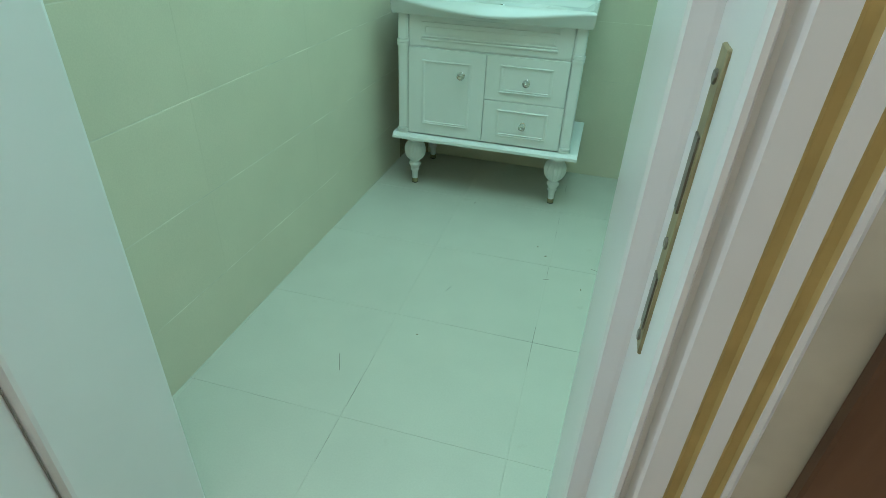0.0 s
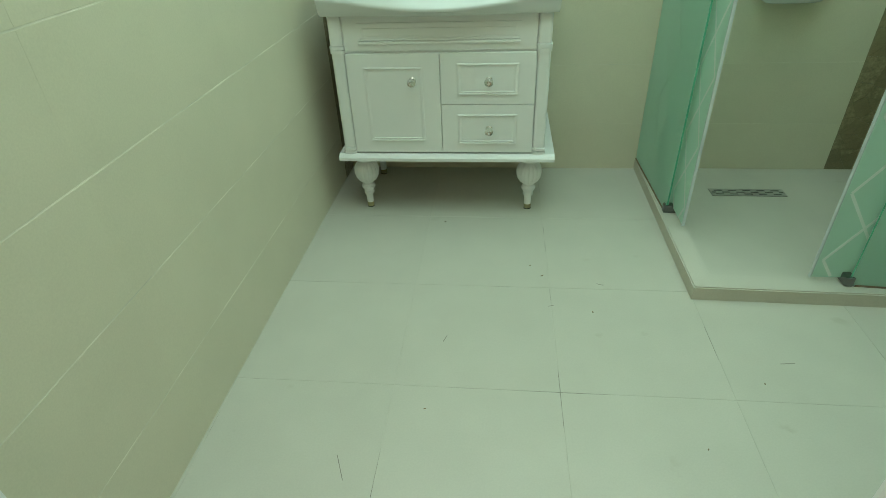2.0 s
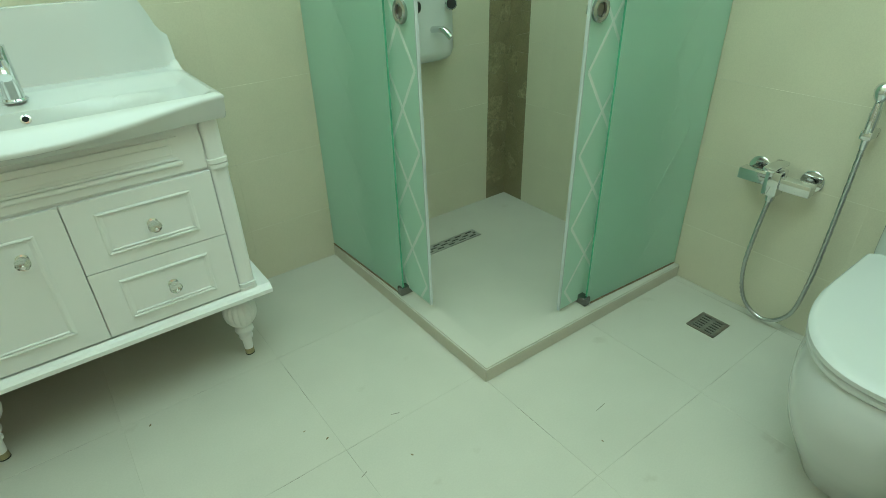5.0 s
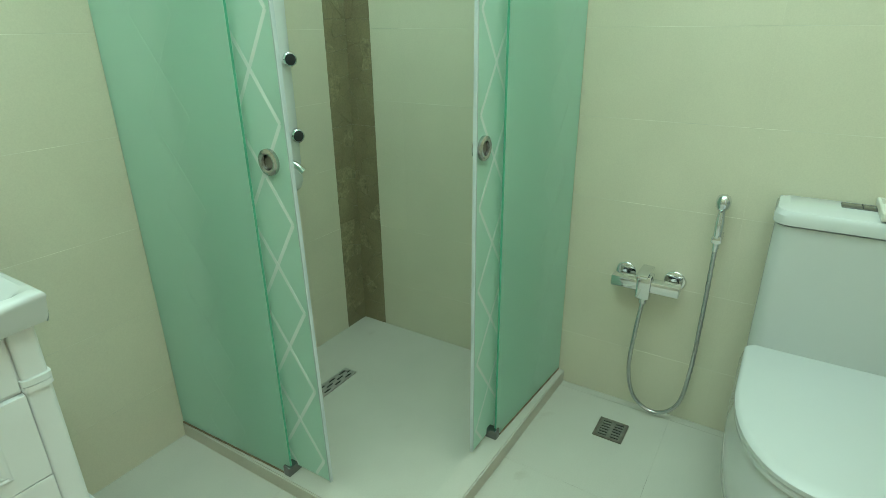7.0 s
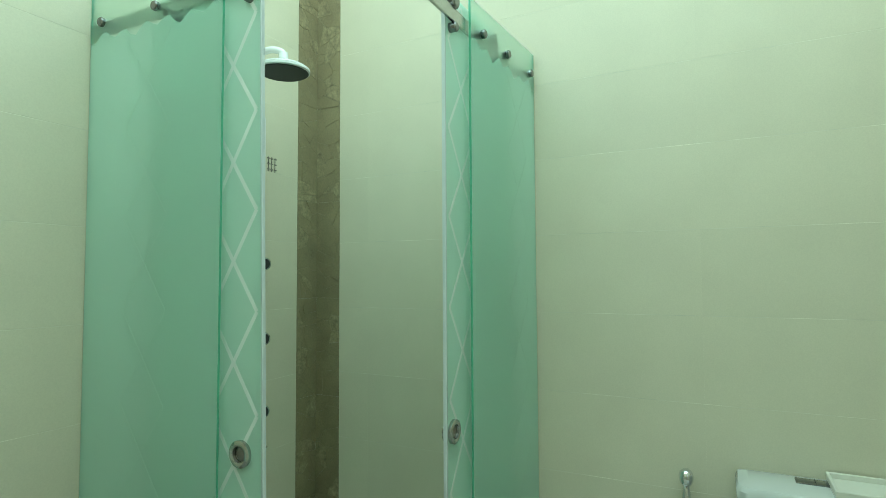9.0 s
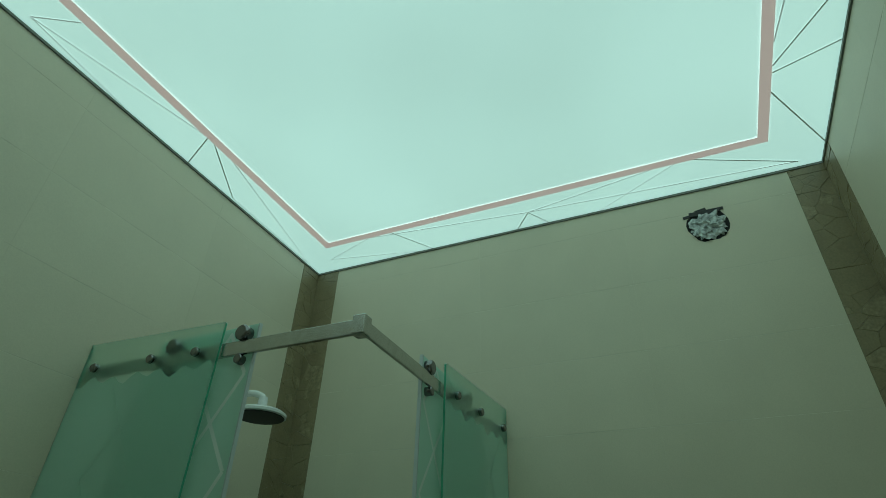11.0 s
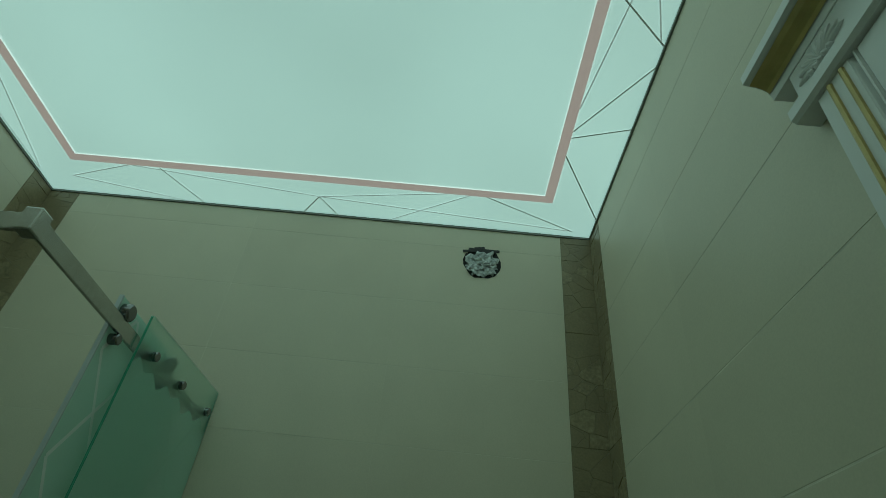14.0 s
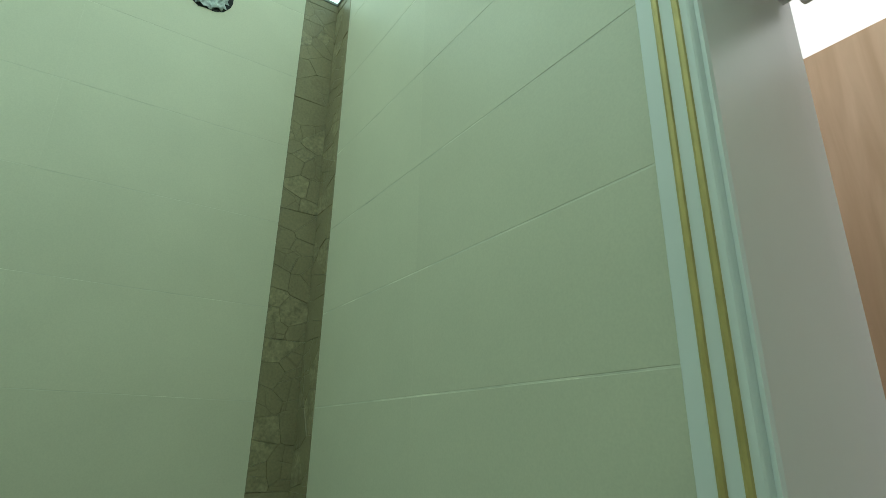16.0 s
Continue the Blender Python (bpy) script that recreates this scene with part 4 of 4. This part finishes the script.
    p("foot_seal", box(GX - 0.007, GX + 0.007, 2.047, NORTH - 0.003, 0.0505, 0.056), GRIME, left, "dirty silicone line")
    p("foot_seal", box(1.722, EAST - 0.006, GY - 0.013, GY + 0.001, 0.0505, 0.056), GRIME, right, "dirty silicone line")
    return ob


shower_enclosure()


def shower_panel():
    cx = 1.678
    ob = thing("shower_tower", "white shower tower with side jets and round rain head", "shower panel", at=(cx, NORTH, 0.72))
    inv = Matrix.Translation(ob.location).inverted()

    def p(name, bm, mat, parent=ob, label="", smooth=False):
        bmesh.ops.transform(bm, matrix=inv, verts=bm.verts[:])
        return part(name, bm, mat, parent, label, smooth)

    w = 0.118
    bx = cx + 0.02
    prof = [(bx - w, NORTH), (bx - w, NORTH - 0.06), (bx - w * 0.88, NORTH - 0.078), (bx - w * 0.4, NORTH - 0.09), (bx + w * 0.4, NORTH - 0.09), (bx + w * 0.88, NORTH - 0.078), (bx + w, NORTH - 0.06), (bx + w, NORTH)]
    bm = bmesh.new()
    rows = []
    for z, k in ((0.715, 0.55), (0.72, 0.75), (0.735, 0.92), (0.76, 1.0), (1.95, 1.0), (2.0, 0.92), (2.02, 0.7)):
        rows.append([bm.verts.new((cx + (x - cx) * (0.4 + 0.6 * k), NORTH - 0.0005 + (y - NORTH) * k, z)) for x, y in prof])
    for a, b in zip(rows, rows[1:]):
        for i in range(len(prof) - 1):
            bm.faces.new((a[i], a[i + 1], b[i + 1], b[i]))
        bm.faces.new((a[-1], a[0], b[0], b[-1]))
    bm.faces.new(rows[0])
    bm.faces.new(rows[-1])
    bmesh.ops.recalc_face_normals(bm, faces=bm.faces[:])
    p("body", bm, PLASTIC, smooth=True)
    for s in (-1, 1):
        for z in (0.926, 1.175, 1.434):
            m = Matrix.Translation((bx + s * 0.09, NORTH - 0.07, z)) @ Matrix.Rotation(radians(90), 4, "X") @ Matrix.Rotation(radians(-s * 20), 4, "Y")
            jet = p("jet", lathe([(0.022, -0.006), (0.024, 0.008), (0.022, 0.02), (0.019, 0.026), (0.023, 0.03), (0.023, 0.04), (0.02, 0.043)], 24, m), CHROME, label="chrome body jet", smooth=True)
            p("nozzle", lathe([(0.0185, 0.0432), (0.016, 0.046)], 20, m), RUBBER, jet, "dark rubber nozzle")
    p("spout", tube([(cx + 0.02, NORTH - 0.08, 0.84), (cx + 0.03, NORTH - 0.14, 0.845), (cx + 0.045, NORTH - 0.17, 0.82)], 0.012, 14), CHROME, label="chrome spout", smooth=True)
    p("control", lathe([(0.028, 0), (0.03, 0.01), (0.026, 0.035), (0.02, 0.04)], 24, Matrix.Translation((cx, NORTH - 0.086, 1.06)) @ Matrix.Rotation(radians(90), 4, "X")), CHROME, label="chrome mixer knob", smooth=True)
    p("arm", tube([(cx, NORTH - 0.05, 2.0), (cx, NORTH - 0.09, 2.1), (cx, NORTH - 0.2, 2.135), (cx, NORTH - 0.265, 2.12), (cx, NORTH - 0.275, 2.095)], 0.011, 14), PLASTIC, label="white bent shower arm", smooth=True)
    hd = p("rain_head", lathe([(0.08, 2.049), (0.085, 2.052), (0.085, 2.06), (0.074, 2.068), (0.03, 2.076), (0.017, 2.082), (0.014, 2.115)], 48, Matrix.Translation((cx, NORTH - 0.275, 0))), PLASTIC, label="white round rain head", smooth=True)
    p("spray_face", lathe([(0.077, 2.0465), (0.08, 2.0488)], 48, Matrix.Translation((cx, NORTH - 0.275, 0))), RUBBER, hd, "dark spray face with nozzles")
    return ob


shower_panel()


def grate(name, x0, x1, y0, y1, z, label, rows, cols, shift, land, web):
    ob = thing(name, label, "drain", at=((x0 + x1) / 2, (y0 + y1) / 2, z))
    inv = Matrix.Translation(ob.location).inverted()

    def p(nm, bm, mat, parent=ob, lb=""):
        bmesh.ops.transform(bm, matrix=inv, verts=bm.verts[:])
        return part(nm, bm, mat, parent, lb)

    p("tray", box(x0, x1, y0, y1, z, z + 0.0006), DARK)
    rim = bmesh.new()
    r = 0.006 if shift else 0.008
    for b in ((x0, x1, y0, y0 + r), (x0, x1, y1 - r, y1), (x0, x0 + r, y0 + r, y1 - r), (x1 - r, x1, y0 + r, y1 - r)):
        box(*b, z, z + 0.004, bm=rim)
    p("rim", rim, DRAIN_PLATE if shift else DARKSTEEL)
    # plate with rows of slots, every second row shifted by half a step
    sh = (y1 - y0 - 2 * r) / rows
    bar = sh * land / 2
    for i in range(rows + 1):
        y = y0 + r + sh * i
        p("bar", box(x0 + r, x1 - r, max(y - bar, y0 + r), min(y + bar, y1 - r), z + 0.0008, z + 0.0034), DRAIN_PLATE if shift else DULLSTEEL)
    step = (x1 - x0 - 2 * r) / cols
    for i in range(rows):
        for k in range(cols + 2):
            x = x0 + r + step * (k + (0.5 if shift and i % 2 else 0.0))
            a, b = max(x - step * web / 2, x0 + r), min(x + step * web / 2, x1 - r)
            if b - a > 0.0005:
                p("bar", box(a, b, y0 + r + sh * i + bar, y0 + r + sh * (i + 1) - bar, z + 0.0008, z + 0.0034), DRAIN_PLATE if shift else DULLSTEEL)


grate("shower_drain", 1.5, 1.8, 2.246, 2.305, 0.0043, "long slotted steel drain set in the shower floor", 3, 5, True, 0.45, 0.42)
grate("floor_drain", 1.939, 2.04, 1.246, 1.342, 0.0005, "small square steel grate with a rusty rim in the floor", 2, 6, False, 0.3, 0.55)


# ---- mixer with hand spray ----
def bidet_mixer():
    ob = thing("bidet_mixer", "chrome wall mixer with metal hose beside the toilet", "faucet", at=(EAST, 1.28, 0.455))

    def p(name, bm, mat, parent=ob, label="", smooth=True):
        bmesh.ops.transform(bm, matrix=Matrix.Translation(ob.location).inverted(), verts=bm.verts[:])
        return part(name, bm, mat, parent, label, smooth)

    z = 0.499
    for y in (1.349, 1.195):
        p("flange", lathe([(0.033, 0), (0.033, 0.003), (0.031, 0.005), (0.018, 0.0065)], 28, Matrix.Translation((EAST - 0.0005, y, z + 0.006)) @ Matrix.Rotation(radians(-90), 4, "Y")), CHROME)
        p("inlet", rod((EAST - 0.012, y, z + 0.006), (EAST - 0.05, y, z + 0.002), 0.015, 6), SMOKE)
    body = p("body", box(EAST - 0.076, EAST - 0.036, 1.168, 1.378, z - 0.02, z + 0.016, 0.004, 2), CHROME)
    p("cartridge", box(EAST - 0.084, EAST - 0.03, 1.252, 1.296, z - 0.045, z + 0.035, 0.006, 2), CHROME, body)
    lever = box(EAST - 0.125, EAST - 0.03, 1.256, 1.292, -0.006, 0.006, 0.003, 2)
    bmesh.ops.transform(lever, matrix=Matrix.Translation((0, 0, z + 0.05)), verts=lever.verts[:])
    p("lever", lever, CHROME)
    p("outlet", lathe([(0.011, 0), (0.013, 0.006), (0.013, 0.02), (0.016, 0.024)], 20, Matrix.Translation((EAST - 0.057, 1.274, z - 0.069))), CHROME)
    p("hose", tube([(EAST - 0.057, 1.274, z - 0.066), (EAST - 0.055, 1.284, 0.32), (EAST - 0.05, 1.29, 0.17), (EAST - 0.045, 1.262, 0.062), (EAST - 0.042, 1.192, 0.02), (EAST - 0.04, 1.122, 0.075),
                    (EAST - 0.04, 1.1, 0.22), (EAST - 0.042, 1.095, 0.42), (EAST - 0.045, 1.094, 0.65)], 0.0075, 12, 0.16), HOSE, label="ribbed metal hose")
    return ob


def hand_spray():
    ob = thing("hand_spray", "chrome hand spray hung in a wall holder", "hand shower", at=(EAST, 1.08, 0.65))

    def p(name, bm, mat, parent=ob, label="", smooth=True):
        bmesh.ops.transform(bm, matrix=Matrix.Translation((0, 0.014, 0.031)) @ Matrix.Translation(ob.location).inverted(), verts=bm.verts[:])
        return part(name, bm, mat, parent, label, smooth)

    p("holder", box(EAST - 0.06, EAST - 0.0005, 1.066, 1.094, 0.64, 0.665, 0.005, 2), CHROME)
    p("handle", lathe([(0.0085, 0), (0.0095, 0.02), (0.0125, 0.06), (0.0125, 0.095), (0.010, 0.115), (0.0095, 0.13)], 20, Matrix.Translation((EAST - 0.046, 1.08, 0.615))), CHROME)
    p("lever", box(EAST - 0.066, EAST - 0.058, 1.075, 1.085, 0.66, 0.74, 0.003, 2), CHROME)
    p("head", lathe([(0.011, 0), (0.0185, 0.012), (0.021, 0.028), (0.017, 0.042), (0.009, 0.048)], 24, Matrix.Translation((EAST - 0.046, 1.08, 0.74))), CHROME)


bidet_mixer()
hand_spray()


# ---- toilet ----
def toilet():
    cy = 0.76
    ob = thing("toilet", "white one-piece ceramic toilet with closed lid", "toilet", at=(1.85, cy, 0))

    def p(name, bm, mat, parent=ob, label="", smooth=True):
        bmesh.ops.transform(bm, matrix=Matrix.Translation((-0.022, 0.004, 0)) @ Matrix.Translation(ob.location).inverted(), verts=bm.verts[:])
        return part(name, bm, mat, parent, label, smooth)

    def dee(front, back, half, n=40, power=2.3):
        """D-shaped outline: rounded towards -x, square at the back."""
        pts = []
        straight = front + (back - front) * 0.62
        for k in range(n + 1):
            a = -math.pi / 2 + math.pi * k / n
            c, s = math.cos(a), math.sin(a)
            pts.append((straight - (straight - front) * abs(c) ** (2 / power), cy + half * math.copysign(abs(s) ** (2 / power), s)))
        pts += [(back - 0.02, cy + half), (back, cy + half - 0.02), (back, cy - half + 0.02), (back - 0.02, cy - half)]
        return pts

    def loft(levels):
        bm = bmesh.new()
        rows = [[bm.verts.new((x, y, z)) for x, y in pts] for pts, z in levels]
        n = len(rows[0])
        for a, b in zip(rows, rows[1:]):
            for k in range(n):
                bm.faces.new((a[k], a[(k + 1) % n], b[(k + 1) % n], b[k]))
        bm.faces.new(rows[0])
        bm.faces.new(rows[-1])
        bmesh.ops.recalc_face_normals(bm, faces=bm.faces[:])
        return bm

    BK = EAST + 0.01
    p("bowl", loft([(dee(1.64, BK, 0.15), 0.0), (dee(1.63, BK, 0.158), 0.02), (dee(1.595, BK, 0.178), 0.08), (dee(1.545, BK, 0.2), 0.16), (dee(1.502, BK, 0.206), 0.24),
                    (dee(1.484, BK, 0.207), 0.31), (dee(1.486, BK, 0.195), 0.36), (dee(1.496, BK, 0.195), 0.39), (dee(1.503, BK, 0.195), 0.4)]), CERAMIC)
    p("seat_ring", loft([(dee(1.497, 2.02, 0.194), 0.4015), (dee(1.493, 2.02, 0.197), 0.406), (dee(1.493, 2.02, 0.197), 0.414), (dee(1.497, 2.02, 0.194), 0.418)]), SEATPLASTIC)
    p("lid", loft([(dee(1.495, 2.03, 0.196), 0.4195), (dee(1.49, 2.03, 0.2), 0.424), (dee(1.49, 2.03, 0.2), 0.434), (dee(1.497, 2.03, 0.195), 0.4405), (dee(1.52, 2.02, 0.19), 0.4425)]), SEATPLASTIC)

    def slabby(x0, x1, half, r=0.04):
        pts = []
        for qx, qy, a0 in ((x0 + r, cy - half + r, 180), (x1 - 0.01, cy - half + 0.01, 270), (x1 - 0.01, cy + half - 0.01, 0), (x0 + r, cy + half - r, 90)):
            rr = r if qx < (x0 + x1) / 2 else 0.01
            for k in range(7):
                a = radians(a0 + 15 * k)
                pts.append((qx + rr * math.cos(a), qy + rr * math.sin(a)))
        return pts

    p("tank", loft([(slabby(2.03, BK, 0.196), 0.401), (slabby(2.022, BK, 0.197), 0.44), (slabby(2.03, BK, 0.197), 0.7), (slabby(2.035, BK, 0.196), 0.7885)]), CERAMIC)
    # near-black filler that paints the shade in the slit under the lid
    p("lid_gap", loft([(slabby(2.04, BK - 0.004, 0.192), 0.788), (slabby(2.04, BK - 0.004, 0.192), 0.791)]), DARK)
    p("tank_lid", loft([(slabby(2.034, BK, 0.197), 0.79), (slabby(2.026, BK + 0.004, 0.202), 0.795), (slabby(2.026, BK + 0.004, 0.202), 0.818), (slabby(2.034, BK + 0.002, 0.196), 0.83), (slabby(2.06, BK - 0.01, 0.176), 0.835)]), CERAMIC)
    b = p("flush_button", box(2.115, 2.155, 0.73, 0.82, 0.8345, 0.84, 0.003, 2), SMOKE, label="dark chrome flush button")
    p("split", box(2.1148, 2.1552, 0.774, 0.7755, 0.8398, 0.8404), DARK, b)
    return ob


toilet()
tray = thing("plastic_tray", "shallow cream plastic tray lying on the toilet tank", "tray", at=(2.088, 0.666, 0.8355))
for nm, b in (("base", (-0.07, 0.07, -0.075, 0.075, 0.001, 0.006)), ("front_edge", (-0.078, -0.07, -0.083, 0.083, 0.0, 0.02)), ("back_edge", (0.07, 0.078, -0.083, 0.083, 0.0, 0.02)),
              ("side_edge", (-0.07, 0.07, 0.075, 0.083, 0.0, 0.02)), ("side_edge", (-0.07, 0.07, -0.083, -0.075, 0.0, 0.02))):
    part(nm, box(*b, 0.002, 1), CREAM, tray)


# ---- small things ----
def junction_hole():
    """Broken opening with stuffed wiring high on the east wall."""
    ob = thing("wall_outlet_hole", "broken round hole stuffed with crumpled foil in the wall", "wall hole", at=(EAST, 0.742, 2.768))
    rnd = random.Random(4)
    n = 18
    edge = bmesh.new()
    rings = []
    for depth, base in ((-0.0008, 0.072), (-0.0012, 0.064)):
        rings.append([edge.verts.new((depth, (base + rnd.uniform(-0.006, 0.006)) * math.sin(2 * math.pi * k / n), (base + rnd.uniform(-0.006, 0.006)) * math.cos(2 * math.pi * k / n))) for k in range(n)])
    back = edge.verts.new((-0.0013, 0, 0))
    for k in range(n):
        edge.faces.new((rings[0][k], rings[0][(k + 1) % n], rings[1][(k + 1) % n], rings[1][k]))
        edge.faces.new((rings[1][k], rings[1][(k + 1) % n], back))
    part("broken_edge", edge, DARK, ob)
    for y, z in ((0.05, 0.058), (-0.046, 0.06), (0.0, 0.07)):
        t = box(-0.0035, -0.0006, y - 0.02, y + 0.02, z - 0.005, z + 0.006)
        bmesh.ops.transform(t, matrix=Matrix.Rotation(rnd.uniform(-0.2, 0.2), 4, "X"), verts=t.verts[:])
        part("clip", t, RUBBER, ob)
    wad = bmesh.new()
    bmesh.ops.create_icosphere(wad, subdivisions=4, radius=1.0)
    for v in wad.verts:
        v.co *= 0.86 + 0.5 * noise.noise(v.co * 3.3) + 0.3 * abs(noise.noise(v.co * 7))
    bmesh.ops.transform(wad, matrix=Matrix.Translation((-0.0015, 0, -0.004)) @ Matrix.Diagonal((0.02, 0.062, 0.056, 1)), verts=wad.verts[:])
    part("foil_wad", wad, FOIL, ob, "crumpled foil")
    part("bracket", box(-0.006, -0.0006, -0.05, 0.055, 0.046, 0.066, 0.001), RUBBER, ob, "black metal bracket")


junction_hole()
sticker = thing("wall_sticker", "small dark printed mark on the shower wall", "sticker", at=(1.914, NORTH - 0.0005, 1.815))
for i in range(3):
    for k in range(3):
        part("bar", box(-0.026 + 0.018 * k, -0.012 + 0.018 * k, -0.0012, -0.0002, 0.022 - 0.021 * i, 0.027 - 0.021 * i), SCUFF, sticker)
    part("bar", box(-0.02 + 0.017 * i, -0.0175 + 0.017 * i, -0.001, -0.0001, -0.026, 0.03), RUBBER, sticker)

rnd = random.Random(7)
for x, y, r in ((0.39, 2.008, 0.006), (0.759, 1.66, 0.006), (0.909, 1.475, 0.005), (0.42, 1.06, 0.004), (1.33, 1.2, 0.004), (1.12, 0.98, 0.004), (0.72, 1.72, 0.004)):
    chip = bmesh.new()
    bmesh.ops.create_icosphere(chip, subdivisions=1, radius=1.0, matrix=Matrix.Translation((0, 0, 0.001)) @ Matrix.Rotation(rnd.uniform(0, 3), 4, "Z") @ Matrix.Diagonal((r, r * 0.45, 0.0015, 1)))
    ob = link_mesh("debris", chip, GRIME)
    ob.location = (x, y, 0)
    tagged(ob, "small brown crumb of building dirt on the floor", "debris", "crumbs on the floor")

for x, y, a, n in ((0.236, 0.872, -66, 0.073), (0.78, 1.5, 20, 0.02), (0.95, 1.62, 160, 0.025), (1.42, 1.28, 5, 0.04), (0.45, 1.33, 70, 0.03)):
    mark = link_mesh("scratch", box(-n / 2, n / 2, -0.0009, 0.0009, 0.0002, 0.0006), SCUFF)
    mark.location, mark.rotation_euler = (x, y, 0), (0, 0, radians(a))
    tagged(mark, "thin dark scuff mark on the floor tile", "scuff mark", "scuffs on the floor")

# ---- tiles, last ----
# north wall: brown strips at both corners, beige courses between
for z0, z1 in courses(0.0, TOP):
    for x0, x1 in ((STRIP, 0.42), (0.42, 1.02), (1.02, 1.62), (1.62, len_n - STRIP)):
        lay(wall_north, x0, x1, z0, z1, m_n)
    for x0, x1 in ((STRIP, 0.26), (0.26, 0.86), (0.86, 1.47), (1.47, len_e - STRIP)):
        lay(wall_east, x0, x1, z0, z1, m_e)
    for x0, x1 in ((0.0, 0.6), (0.6, 1.2), (1.2, 1.8), (1.8, len_w - STRIP)):
        lay(wall_west, x0, x1, z0, z1, m_w)
for z0, z1 in courses(0.0, TOP, FIRST_S, COURSE_S):
    lay(wall_south, STRIP, 0.62, z0, z1, m_s)
    if z1 <= DOOR_H:
        lay(wall_south, 0.62, sx(DOOR_R + 0.03), z0, z1, m_s)
        lay(wall_south, sx(DOOR_L - 0.03), len_s, z0, z1, m_s)
    else:
        lay(wall_south, 0.62, 1.22, z0, z1, m_s) if z0 > DOOR_H else lay(wall_south, 0.62, sx(DOOR_R + 0.03), z0, z1, m_s)
        if z0 > DOOR_H:
            lay(wall_south, 1.22, 1.82, z0, z1, m_s)
            lay(wall_south, 1.82, len_s, z0, z1, m_s)
        else:
            lay(wall_south, sx(DOOR_L - 0.03), len_s, z0, z1, m_s)
strip_cuts = [0.0] + [0.1 + 0.4 * k for k in range(8)] + [TOP]
for z0, z1 in zip(strip_cuts, strip_cuts[1:]):
    lay(wall_north, 0, STRIP, z0, z1, m_n, BROWN, "brown_tile")
    lay(wall_north, len_n - STRIP, len_n, z0, z1, m_n, BROWN, "brown_tile")
    lay(wall_east, 0, STRIP, z0, z1, m_e, BROWN, "brown_tile")
    lay(wall_east, len_e - STRIP, len_e, z0, z1, m_e, BROWN, "brown_tile")
    lay(wall_south, 0, STRIP, z0, z1, m_s, BROWN, "brown_tile")
    lay(wall_west, len_w - STRIP, len_w, z0, z1, m_w, BROWN, "brown_tile")


# floor tiles, on a square grid
def line_x(k):
    return 0.325 + 0.4555 * k


def floor_tiles():
    g = 0.0006
    ys = [SOUTH - 0.05, 0.682, 1.138, 1.594, 2.05, NORTH + 0.01]
    for ya, yb in zip(ys, ys[1:]):
        for k in range(-2, 5):
            q = [(line_x(k) + g, ya + g), (line_x(k + 1) - g, ya + g), (line_x(k + 1) - g, yb - g), (line_x(k) + g, yb - g)]
            q = [(max(min(x, EAST + 0.01), WEST_S + (WEST_N - WEST_S) * (y - SOUTH) / (NORTH - SOUTH) - 0.02), y) for x, y in q]
            if q[1][0] - q[0][0] < 0.02 or q[1][0] < WEST_S - 0.1:
                continue
            cx, cy = sum(p[0] for p in q) / 4, sum(p[1] for p in q) / 4
            c = 0.0006
            ins = [(x + (c if x < cx else -c), y + (c if y < cy else -c)) for x, y in q]
            v = [(x, y, -0.004) for x, y in q] + [(x, y, -c) for x, y in q] + [(x, y, 0.0) for x, y in ins]
            f = [(8, 9, 10, 11)] + [(4 + i, 4 + (i + 1) % 4, 8 + (i + 1) % 4, 8 + i) for i in range(4)] + [(i, (i + 1) % 4, 4 + (i + 1) % 4, 4 + i) for i in range(4)]
            me = bpy.data.meshes.new("floor_tile")
            me.from_pydata(v, [], f)
            me.materials.append(FLOOR_TILE)
            new("floor_tile", me).parent = floor


floor_tiles()
